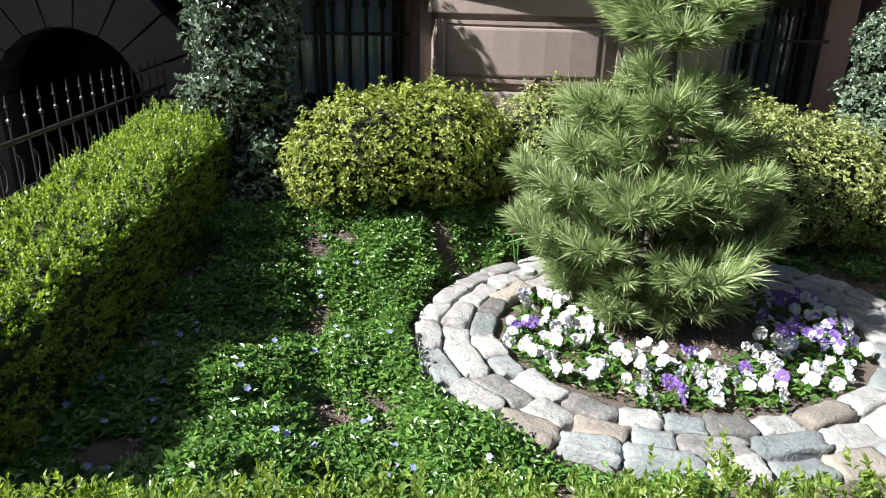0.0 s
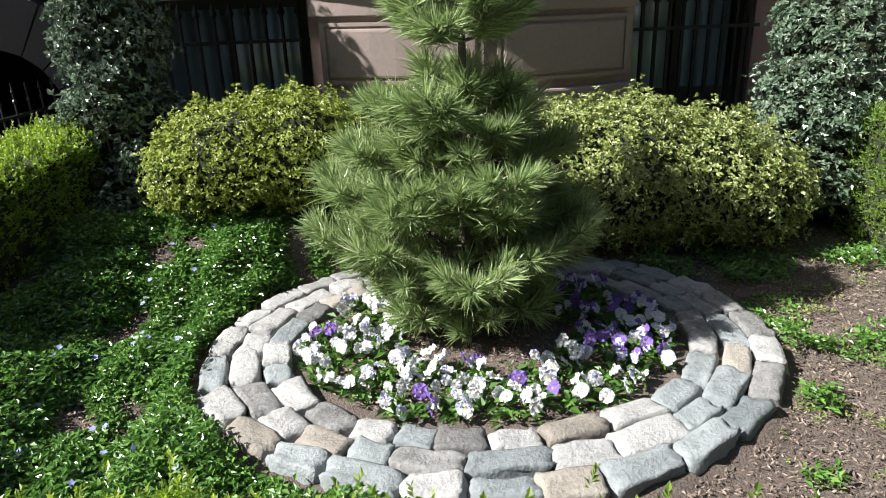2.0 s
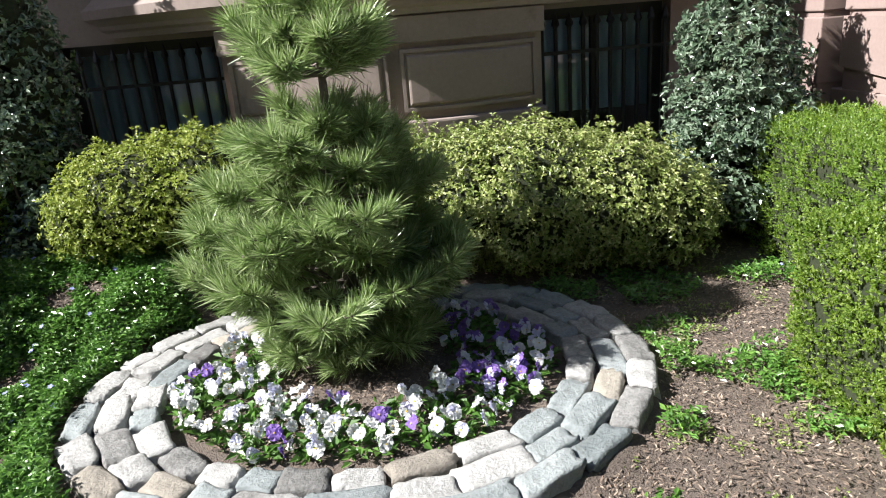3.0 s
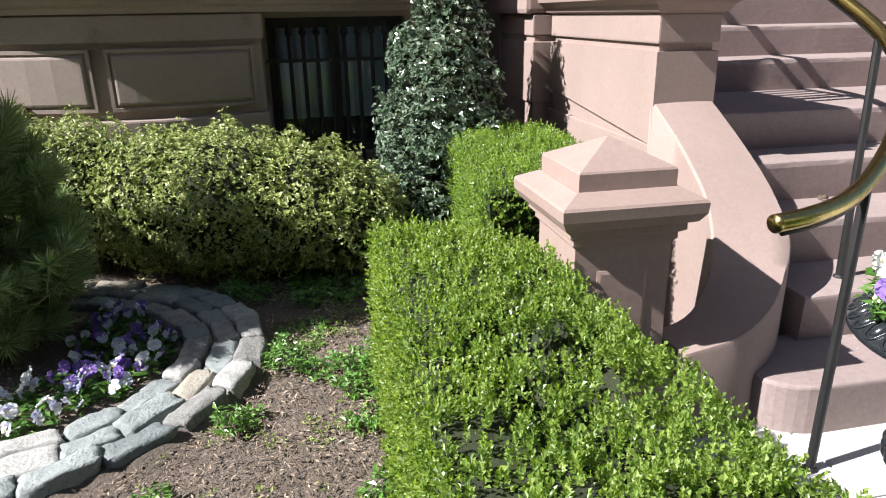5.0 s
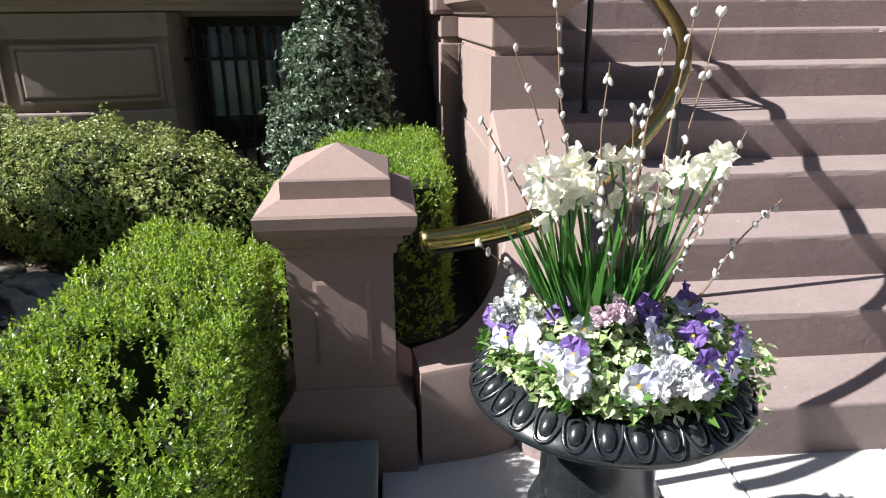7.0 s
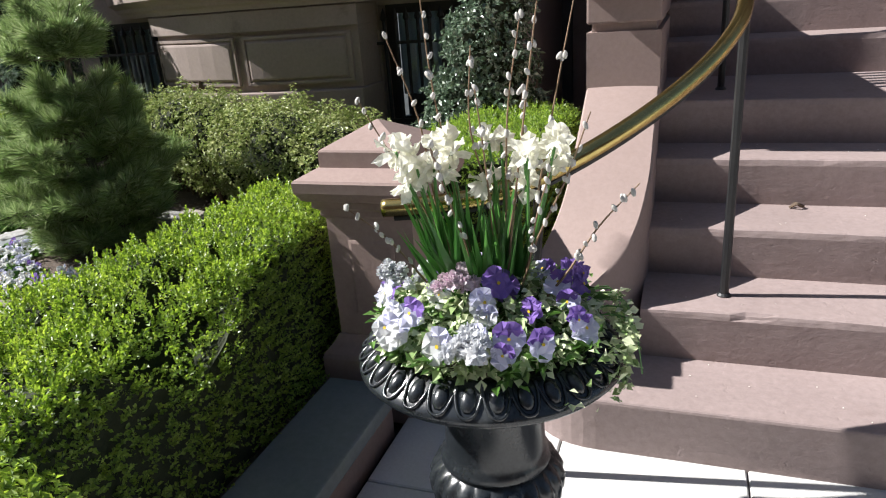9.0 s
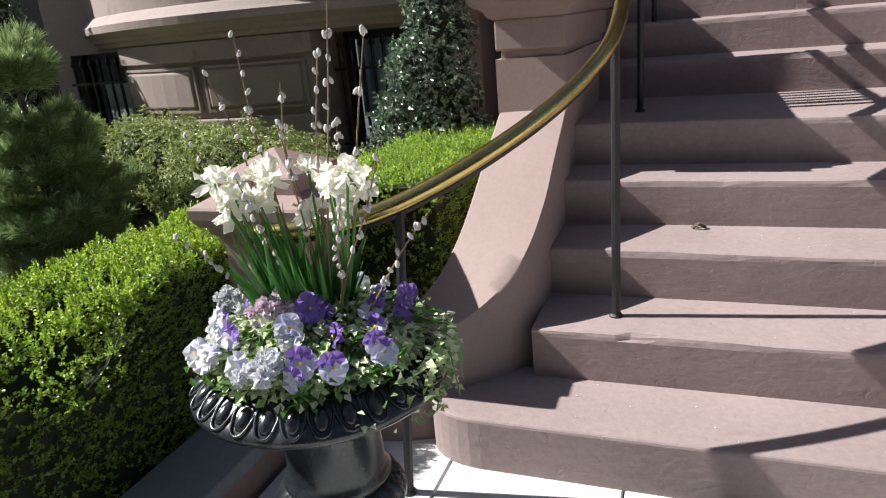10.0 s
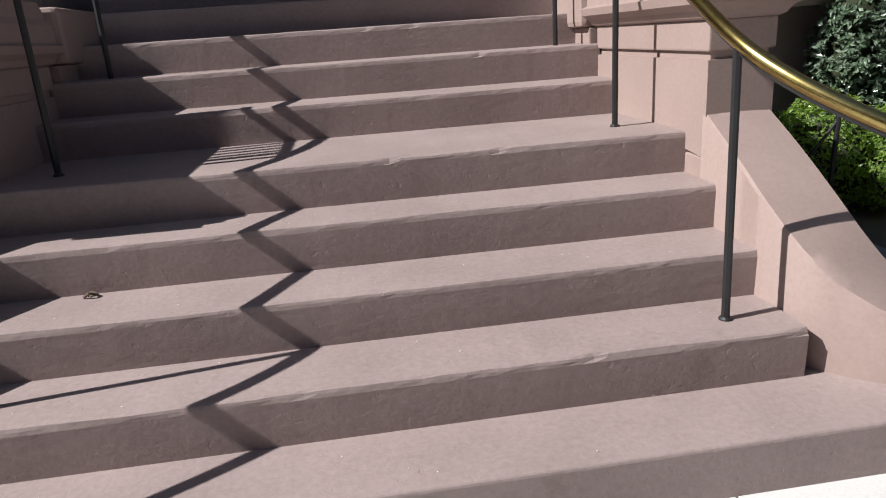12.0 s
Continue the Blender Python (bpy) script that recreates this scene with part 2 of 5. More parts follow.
def thing(name, at=(0, 0, 0), label="", category="", group="", kind=""):
    ob = new(name)
    ob.location = at
    ob.empty_display_size = 0.05
    ORIGIN[ob] = Vector(at)
    return tagged(ob, label, category, group, kind)


def shade(me, smooth):
    me.polygons.foreach_set("use_smooth", [smooth] * len(me.polygons))


def part(name, bm, material, parent=None, label="", smooth=False):
    """Links a bmesh, given in world metres, as one mesh under a thing or a part."""
    me = bpy.data.meshes.new(name)
    if isinstance(bm, bpy.types.Mesh):
        me = bm
        me.name = name
    else:
        bm.to_mesh(me)
        bm.free()
        shade(me, smooth)
    org = ORIGIN.get(parent, Vector((0, 0, 0)))
    if org.length > 0:
        me.transform(Matrix.Translation(-org))
    if material:
        me.materials.append(material)
    ob = new(name, me)
    ORIGIN[ob] = org
    if parent:
        ob.parent = parent
    if label:
        ob["label"] = label
    return ob


def solo(name, bm, material, label, category, kind="", smooth=False, group=""):
    return tagged(part(name, bm, material, None, "", smooth), label, category, group, kind)


def box(x0, x1, y0, y1, z0, z1, bevel=0.0, segs=2, bm=None):
    own = bm is None
    b = bmesh.new()
    bmesh.ops.create_cube(b, size=1.0)
    for v in b.verts:
        v.co = Vector((x0 + (v.co.x + 0.5) * (x1 - x0), y0 + (v.co.y + 0.5) * (y1 - y0), z0 + (v.co.z + 0.5) * (z1 - z0)))
    if bevel > 0:
        bmesh.ops.bevel(b, geom=list(b.edges), offset=bevel, segments=segs, affect="EDGES", profile=0.6)
    if own:
        return b
    join(bm, b)
    return bm


def join(bm, other):
    me = bpy.data.meshes.new("tmp")
    other.to_mesh(me)
    other.free()
    bm.from_mesh(me)
    bpy.data.meshes.remove(me)
    return bm


def prism(outline, z0, z1, bevel=0.0):
    b = bmesh.new()
    f = b.faces.new([b.verts.new((x, y, z0)) for x, y in outline])
    up = bmesh.ops.extrude_face_region(b, geom=[f])
    for g in up["geom"]:
        if isinstance(g, bmesh.types.BMVert):
            g.co.z = z1
    bmesh.ops.recalc_face_normals(b, faces=b.faces)
    if bevel:
        bmesh.ops.bevel(b, geom=[e for e in b.edges if abs(e.verts[0].co.z - z1) < 1e-6 and abs(e.verts[1].co.z - z1) < 1e-6], offset=bevel, segments=3, affect="EDGES")
    return b


def profile_x(points, x0, x1):
    """A moulding: a closed outline in y, z drawn out along x."""
    b = bmesh.new()
    f = b.faces.new([b.verts.new((x0, y, z)) for y, z in points])
    up = bmesh.ops.extrude_face_region(b, geom=[f])
    for g in up["geom"]:
        if isinstance(g, bmesh.types.BMVert):
            g.co.x = x1
    bmesh.ops.recalc_face_normals(b, faces=b.faces)
    return b


def profile_y(points, y0, y1):
    b = bmesh.new()
    f = b.faces.new([b.verts.new((x, y0, z)) for x, z in points])
    up = bmesh.ops.extrude_face_region(b, geom=[f])
    for g in up["geom"]:
        if isinstance(g, bmesh.types.BMVert):
            g.co.y = y1
    bmesh.ops.recalc_face_normals(b, faces=b.faces)
    return b


def lathe(profile, segs=48, at=(0, 0, 0), wave=None):
    b = bmesh.new()
    rings = []
    for r, z in profile:
        ring = []
        for i in range(segs):
            a = 2 * math.pi * i / segs
            k = wave(a, r, z) if wave else 0.0
            ring.append(b.verts.new((at[0] + (r + k) * math.cos(a), at[1] + (r + k) * math.sin(a), at[2] + z)))
        rings.append(ring)
    for lo, hi in zip(rings, rings[1:]):
        for i in range(segs):
            b.faces.new((lo[i], lo[(i + 1) % segs], hi[(i + 1) % segs], hi[i]))
    b.faces.new(list(reversed(rings[0])))
    b.faces.new(rings[-1])
    bmesh.ops.recalc_face_normals(b, faces=b.faces)
    return b


def tube(points, radius, segs=8, bm=None, ends=True):
    """A round bar along points; radius is one number or one for each point."""
    b = bm or bmesh.new()
    pts = [Vector(p) for p in points]
    rad = radius if isinstance(radius, (list, tuple)) else [radius] * len(pts)
    side = None
    rings = []
    for i, p in enumerate(pts):
        t = (pts[min(i + 1, len(pts) - 1)] - pts[max(i - 1, 0)]).normalized()
        if side is None:
            side = t.orthogonal().normalized()
        side = (side - t * side.dot(t)).normalized()
        up = t.cross(side)
        rings.append([b.verts.new(p + rad[i] * (math.cos(a) * side + math.sin(a) * up)) for a in [2 * math.pi * k / segs for k in range(segs)]])
    for lo, hi in zip(rings, rings[1:]):
        for i in range(segs):
            b.faces.new((lo[i], lo[(i + 1) % segs], hi[(i + 1) % segs], hi[i]))
    if ends:
        b.faces.new(list(reversed(rings[0])))
        b.faces.new(rings[-1])
    return b


def smooth_line(points, n=8):
    """A Catmull-Rom line through points."""
    p = [Vector(q) for q in points]
    p = [2 * p[0] - p[1]] + p + [2 * p[-1] - p[-2]]
    out = []
    for i in range(1, len(p) - 2):
        for k in range(n):
            t = k / n
            out.append(0.5 * ((2 * p[i]) + (p[i + 1] - p[i - 1]) * t + (2 * p[i - 1] - 5 * p[i] + 4 * p[i + 1] - p[i + 2]) * t * t + (3 * p[i] - p[i - 1] - 3 * p[i + 1] + p[i + 2]) * t ** 3))
    return out + [p[-2]]


def raw_mesh(name, verts, faces, smooth=False):
    """A mesh from numpy arrays: verts (n, 3), faces (m, k)."""
    me = bpy.data.meshes.new(name)
    n, k = faces.shape
    me.vertices.add(len(verts))
    me.vertices.foreach_set("co", np.ascontiguousarray(verts, dtype=np.float32).ravel())
    me.loops.add(n * k)
    me.loops.foreach_set("vertex_index", np.ascontiguousarray(faces, dtype=np.int32).ravel())
    me.polygons.add(n)
    me.polygons.foreach_set("loop_start", np.arange(0, n * k, k, dtype=np.int32))
    me.update(calc_edges=True)
    shade(me, smooth)
    return me


rng = np.random.default_rng(7)


def unit(v):
    return v / np.maximum(np.linalg.norm(v, axis=-1, keepdims=True), 1e-9)


def leaf_mesh(name, base, way, face, length, width, fold=0.25, droop=0.15):
    """Leaves of two folded halves each: base points, the way each points, the way its upper side faces."""
    n = len(base)
    way = unit(way)
    side = unit(np.cross(way, face))
    face = np.cross(side, way)
    length = np.broadcast_to(length, n)[:, None]
    width = np.broadcast_to(width, n)[:, None]
    tip = base + way * length - face * length * droop
    left = base + way * length * 0.48 + side * width * 0.5 + face * width * fold
    right = base + way * length * 0.48 - side * width * 0.5 + face * width * fold
    verts = np.stack([base, left, tip, right], 1).reshape(-1, 3)
    i = np.arange(n)[:, None] * 4
    faces = np.concatenate([i + [0, 2, 1], i + [0, 3, 2]], 1).reshape(-1, 3)
    return raw_mesh(name, verts, faces)


def rand_dirs(n):
    return unit(rng.normal(size=(n, 3)))


def wobble(p, scale, seed=0.0):
    """A cheap smooth noise of numpy points, about -1 to 1."""
    q = p * scale + seed
    return (np.sin(q[:, 0] * 1.7 + 1.3 * np.sin(q[:, 1] * 1.1 + q[:, 2])) + np.sin(q[:, 1] * 2.1 + 1.7 * np.sin(q[:, 2] * 1.3 + q[:, 0] * 0.7)) + np.sin(q[:, 2] * 1.9 + 1.1 * np.sin(q[:, 0] * 1.9))) / 3.0

# ---- ground, pavement, garden bed ----
GARDEN = 0.10
solo("ground", box(-400, 400, -400, 400, -0.35, -0.06), ASPHALT, "dark asphalt ground of the street reaching to the horizon", "ground", "structure")
pavement = thing("pavement", (6.5, 0, 0), "pale concrete pavement slabs with narrow joints", "pavement", kind="structure")


def lie(x, y):
    """The height of the bed: level, but banked up towards the house on its west side, outside the stone ring."""
    f = min(1.0, max(0.0, (y - 2.75) / 0.95))
    w = min(1.0, max(0.0, (3.1 - x) / 0.9))
    # the oval of the stone ring lies level
    w *= min(1.0, max(0.0, (((x - 2.87) / 1.05) ** 2 + ((y - 2.60) / 0.89) ** 2 - 1.0) / 0.5))
    g = min(1.0, max(0.0, (1.75 - x) / 0.7))
    return GARDEN + 0.24 * w * f * f * (3 - 2 * f) + 0.12 * g * g * (3 - 2 * g) * (1 - f * w)


soil = bmesh.new()
bmesh.ops.create_grid(soil, x_segments=90, y_segments=80, size=0.5)
for v in soil.verts:
    v.co = Vector((0.25 + (v.co.x + 0.5) * 4.66, 0.55 + (v.co.y + 0.5) * 4.45, 0))
    v.co.z = lie(v.co.x, v.co.y) + (0.026 if ((v.co.x - 2.87) / 1.05) ** 2 + ((v.co.y - 2.60) / 0.89) ** 2 < 1 else 0.0) + 0.008 * noise.noise(v.co * 2.3) + 0.008 * noise.noise(v.co * 9)
edge = bmesh.ops.extrude_edge_only(soil, edges=[e for e in soil.edges if e.is_boundary])
for g in edge["geom"]:
    if isinstance(g, bmesh.types.BMVert):
        g.co.z = -0.05
solo("garden_bed", soil, SOIL, "dark brown mulched soil of the front garden bed", "soil", "structure", smooth=True)
soil = bmesh.new()
bmesh.ops.create_grid(soil, x_segments=30, y_segments=30, size=0.5)
for v in soil.verts:
    v.co = Vector((9.75 + (v.co.x + 0.5) * 4.2, 1.4 + (v.co.y + 0.5) * 3.6, 0))
    v.co.z = 0.05 + 0.02 * noise.noise(v.co * 2.3)
edge = bmesh.ops.extrude_edge_only(soil, edges=[e for e in soil.edges if e.is_boundary])
for g in edge["geom"]:
    if isinstance(g, bmesh.types.BMVert):
        g.co.z = -0.05
solo("garden_bed_far", soil, SOIL, "brown soil of the bed beyond the stoop", "soil", "structure", smooth=True)
coping = thing("stone_coping", (4.98, 1.2, 0), "blue-grey flagstone kerb beside the clipped hedge", "kerb", kind="structure")
part("kerb_base", box(4.84, 5.06, -0.4, 1.74, -0.05, 0.095, 0.006), PED_STONE, coping)
part("slab", box(4.83, 5.085, -0.4, 1.75, 0.097, 0.15, 0.008), BLUESTONE, coping)

# ---- the stoop ----
RISE = 0.178
NOSE = [1.757, 2.06, 2.364, 2.668, 2.94, 3.70, 4.0, 4.3, 4.6, 4.9]
SX0, SX1 = 5.85, 8.745
stoop = thing("stoop", (7.3, 1.75, 0), "painted brownstone front steps with worn edges", "steps", kind="structure")


def worn(bm, amount=0.003, scale=9.0):
    for v in bm.verts:
        v.co += Vector((noise.noise(v.co * scale), noise.noise(v.co * scale + Vector((9, 0, 0))), noise.noise(v.co * scale + Vector((0, 9, 0))))) * amount
    return bm


def step_block(x0, x1, y0, y1, z0, z1):
    """A step with a rounded, slightly chipped front edge."""
    b = bmesh.new()
    r = 0.013
    prof = [(y1, z0), (y0 + 0.006, z0), (y0, z1 - 2 * r), (y0 + 0.002, z1 - r), (y0 + r * 0.35, z1 - r * 0.35), (y0 + r, z1), (y1, z1 + 0.002)]
    n = 64
    rows = []
    for i in range(n + 1):
        x = x0 + (x1 - x0) * i / n
        row = []
        for k, (y, z) in enumerate(prof):
            p = Vector((x, y, z))
            if 1 < k < 6:
                w = noise.noise(Vector((x * 14, y0 * 5, k * 0.3))) * 0.0035 + noise.noise(Vector((x * 3, y0 * 7, 0))) * 0.004
                chip = max(0.0, noise.noise(Vector((x * 8.5, y0 * 11, 3.0))) - 0.38) * 0.032
                w *= 0.25 if k == 2 else 1.0
                p += Vector((0, w + (chip * 0.6 if k > 2 else 0.0), w * 0.5 - (chip if k in (3, 4) else 0.0)))
            row.append(b.verts.new(p))
        rows.append(row)
    for lo, hi in zip(rows, rows[1:]):
        for k in range(len(prof)):
            b.faces.new((lo[k], lo[(k + 1) % len(prof)], hi[(k + 1) % len(prof)], hi[k]))
    b.faces.new(list(reversed(rows[0])))
    b.faces.new(rows[-1])
    bmesh.ops.recalc_face_normals(b, faces=b.faces)
    return b


for i in range(1, len(NOSE)):
    y1 = NOSE[i + 1] + 0.01 if i + 1 < len(NOSE) else 6.2
    part("step", step_block(SX0 - 0.01, SX1 + 0.01, NOSE[i], y1, RISE * i - 0.02, RISE * (i + 1)), STEP_STONE, stoop)
# first step, with a rounded end that wraps the foot of each cheek wall
out = [(5.62, 2.12), (5.535, 2.02)]
for k in range(9):
    a = math.pi + (math.pi / 2) * k / 8
    out.append((5.535 + 0.20 + 0.20 * math.cos(a), NOSE[0] + 0.13 + 0.13 * math.sin(a)))
out += [(14.595 - x, y) for x, y in reversed(out)]
first = bmesh.new()
rings = []
for d, z in ((0.0, -0.03), (0.0, RISE - 0.012), (0.002, RISE - 0.005), (0.006, RISE - 0.001), (0.011, RISE)):
    rings.append([first.verts.new((7.32 + (x - 7.32) * (1 - d / 1.78), y + (d if y < 2.0 else 0.0), z)) for x, y in out])
for lo, hi in zip(rings, rings[1:]):
    for k in range(len(out)):
        first.faces.new((lo[k], lo[(k + 1) % len(out)], hi[(k + 1) % len(out)], hi[k]))
first.faces.new(rings[-1])
bmesh.ops.recalc_face_normals(first, faces=first.faces)
part("step", first, STEP_STONE, stoop)


def cheek(sign, name):
    """A low wall beside the steps whose sloping top sweeps down and curls outward into a scroll."""
    mx = (lambda x: x) if sign > 0 else (lambda x: 14.595 - x)
    left = smooth_line([(5.567, 2.80, 0.985), (5.567, 2.55, 0.845), (5.56, 2.35, 0.71), (5.535, 2.23, 0.60), (5.49, 2.14, 0.50), (5.42, 2.07, 0.415), (5.33, 2.02, 0.355), (5.20, 1.99, 0.325)], 6)
    right = smooth_line([(5.85, 2.80, 0.985), (5.85, 2.55, 0.845), (5.845, 2.33, 0.705), (5.81, 2.15, 0.575), (5.73, 2.04, 0.475), (5.60, 1.925, 0.395), (5.43, 1.845, 0.347), (5.22, 1.81, 0.325)], 6)
    b = bmesh.new()
    n = len(left)
    cols = []
    for l, r in zip(left, right):
        pts = [Vector((l.x, l.y, -0.03)), Vector((l.x, l.y, l.z - 0.012))]
        for k in range(5):
            f = k / 4
            q = l.lerp(r, 0.03 + 0.94 * f)
            q.z += 0.004 * math.sin(math.pi * f)
            pts.append(q)
        pts += [Vector((r.x, r.y, r.z - 0.012)), Vector((r.x, r.y, -0.03))]
        cols.append([b.verts.new((mx(p.x), p.y, p.z)) for p in pts])
    for lo, hi in zip(cols, cols[1:]):
        for k in range(len(lo) - 1):
            b.faces.new((lo[k], lo[k + 1], hi[k + 1], hi[k]))
    b.faces.new(cols[0])
    b.faces.new(list(reversed(cols[-1])))
    bmesh.ops.recalc_face_normals(b, faces=b.faces)
    worn(b, 0.0012, 5)
    ob = thing(name, (mx(5.7), 2.3, 0), "pinkish brownstone cheek wall of the stoop with a scrolled foot and block pier", "stair wall", "cheek walls of the stoop", "structure")
    part("scroll", b, PIER_STONE, ob, smooth=True).data.set_sharp_from_angle(angle=math.radians(40))

    def bx(x0, x1, *rest, bevel=0.008):
        a, c = sorted((mx(x0), mx(x1)))
        return worn(box(a, c, *rest, bevel), 0.0015, 12)
    part("plinth", bx(5.572, 5.846, 2.80, 6.0, -0.03, 0.80), PIER_STONE, ob)
    part("block", worn(profile_x([(2.778, 0.83), (2.778, 1.185), (4.02, 1.185), (4.02, 0.925), (2.80, 0.80)], *sorted((mx(5.567), mx(5.849)))), 0.0015, 12), PIER_STONE, ob)
    part("course", bx(5.585, 5.83, 2.80, 4.0, 0.80, 1.22, bevel=0.002), PIER_STONE, ob)
    part("course", bx(5.567, 5.849, 2.778, 4.02, 1.217, 1.335), PIER_STONE, ob)
    x0, x1 = sorted((mx(5.567), mx(5.849)))
    cap = bmesh.new()
    prof = [(0.0, 1.335), (0.02, 1.345), (0.035, 1.37), (0.075, 1.395), (0.085, 1.43), (0.05, 1.445), (0.045, 1.53), (0.02, 1.56), (0.0, 1.64)]
    rings = []
    for d, z in prof:
        rings.append([cap.verts.new(p) for p in ((x0 - d, 2.778 - d, z), (x1 + d, 2.778 - d, z), (x1 + d, 4.05, z), (x0 - d, 4.05, z))])
    for lo, hi in zip(rings, rings[1:]):
        for k in range(4):
            cap.faces.new((lo[k], lo[(k + 1) % 4], hi[(k + 1) % 4], hi[k]))
    cap.faces.new(list(reversed(rings[0])))
    cap.faces.new(rings[-1])
    part("capstone", worn(cap, 0.002), PIER_STONE, ob)
    # the set-back pier where the cheek meets the house
    part("rear_block", bx(5.47, 5.88, 4.06, 4.7, 0.83, 1.185), PIER_STONE, ob)
    part("rear_course", bx(5.485, 5.87, 4.07, 4.7, -0.03, 1.22, bevel=0.002), PIER_STONE, ob)
    part("rear_course", bx(5.47, 5.88, 4.06, 4.7, 1.217, 1.335), PIER_STONE, ob)
    part("rear_cap", bx(5.42, 5.93, 4.055, 4.7, 1.337, 1.62, bevel=0.03), PIER_STONE, ob)
    return ob


cheek(1, "cheek_wall")
cheek(-1, "cheek_wall")

# ---- the house front ----
PY = 3.99
house = thing("wall_north", (3.0, 4.6, 0), "shaded brownstone house front with panelled pier and moulded ledge", "wall", kind="structure")


def wall_with_holes(x0, x1, y0, y1, z0, z1, holes):
    b = bmesh.new()
    x = x0
    for hx0, hx1, hz0, hz1 in holes:
        box(x, hx0, y0, y1, z0, z1, bm=b)
        box(hx0, hx1, y0, y1, z0, hz0, bm=b)
        box(hx0, hx1, y0, y1, hz1, z1, bm=b)
        x = hx1
    box(x, x1, y0, y1, z0, z1, bm=b)
    return b


WINDOWS = [(1.16, 2.14, 0.50, 1.34), (3.945, 4.78, 0.50, 1.34)]

def bow(b):
    """Bends a part of the front to the shallow bow of the bay."""
    for k in range(1, 30):
        x = 1.2 + 0.13 * k
        bmesh.ops.bisect_plane(b, geom=list(b.verts) + list(b.edges) + list(b.faces), plane_co=(x, 0, 0), plane_no=(1, 0, 0))
    for v in b.verts:
        back = 0.27 * (v.co.x - 3.2) ** 2
        if v.co.x < 3.2:
            v.co.y += back
        elif v.co.y < 4.4:
            v.co.y += min(0.38, back)
    return b


part("wall", wall_with_holes(2.17, 5.0, 4.45, 4.75, -0.05, 14.0, WINDOWS[1:]), FACADE_STONE, house)
part("wall", wall_with_holes(0.95, 2.168, 4.75, 5.05, -0.05, 14.0, WINDOWS[:1]), FACADE_STONE, house)
part("return", box(2.17, 2.30, 4.752, 5.05, -0.05, 14.0), FACADE_STONE, house)
part("recess_side", box(4.80, 5.0, 4.752, 5.7, -0.05, 14.0), FACADE_STONE, house)
part("recess_back", box(4.80, 5.6, 5.702, 5.95, -0.05, 14.0), FACADE_STONE, house)
part("wall_side", box(0.95, 1.2, 5.052, 7.0, -0.05, 14.0), FACADE_STONE, house)
part("pier_base", bow(box(2.19, 3.94, 3.95, 4.45, -0.05, 0.842, 0.012)), FACADE_STONE, house)
part("pier_core", bow(box(2.235, 3.925, PY + 0.02, 4.45, 0.844, 1.37)), FACADE_STONE, house)
part("pier_frieze", bow(worn(box(2.19, 3.94, PY - 0.015, 4.44, 1.235, 1.365, 0.006), 0.0015)), FACADE_STONE, house)


def raised_panel(x0, x1, z0, z1, y):
    """A panel with a sunk margin, a bead and a raised field."""
    b = bmesh.new()
    rings = []
    for d, dy in ((0, 0.03), (0, 0), (0.018, 0), (0.022, 0.010), (0.030, 0.010), (0.036, -0.004), (0.046, -0.007)):
        rings.append([b.verts.new((x, y + dy, z)) for x, z in ((x0 + d, z0 + d), (x1 - d, z0 + d), (x1 - d, z1 - d), (x0 + d, z1 - d))])
    for lo, hi in zip(rings, rings[1:]):
        for k in range(4):
            b.faces.new((lo[k], lo[(k + 1) % 4], hi[(k + 1) % 4], hi[k]))
    b.faces.new(rings[-1])
    bmesh.ops.recalc_face_normals(b, faces=b.faces)
    return b


part("panel", bow(raised_panel(2.25, 3.08, 0.888, 1.203, PY - 0.012)), FACADE_STONE, house)
part("panel", bow(raised_panel(3.15, 3.885, 0.888, 1.203, PY - 0.012)), FACADE_STONE, house)
LEDGE = [(4.60, 1.372), (3.96, 1.372), (3.95, 1.40), (3.925, 1.415), (3.92, 1.44), (3.88, 1.465), (3.845, 1.48), (3.84, 1.53), (3.87, 1.55), (3.91, 1.585), (3.93, 1.60), (4.60, 1.60)]
part("ledge", bow(profile_x(LEDGE, 1.30, 5.02)), FACADE_STONE, house)
part("upper_wall", bow(box(1.36, 5.0, 3.94, 4.449, 1.602, 14.0)), FACADE_STONE, house)
part("reveal", box(5.46, 5.62, 4.71, 6.0, 1.0, 14.0), FACADE_STONE, house)
part("reveal", box(9.02, 9.18, 4.76, 6.0, 1.0, 14.0), FACADE_STONE, house)
part("stoop_wall", box(5.46, 9.2, 6.0, 6.3, -0.05, 14.0), FACADE_STONE, house)
part("right_wall", box(9.19, 14.0, 5.1, 5.4, -0.05, 14.0), FACADE_STONE, house)
part("right_ledge", profile_x([(y + 0.84 if y < 4.5 else 5.2, z) for y, z in LEDGE], 9.19, 14.0), FACADE_STONE, house)
solo("flagstone", worn(box(9.45, 10.1, 2.0, 3.5, 0.03, 0.10, 0.008), 0.002), BLUESTONE, "blue-grey flagstone in the bed beyond the stoop", "flagstone")

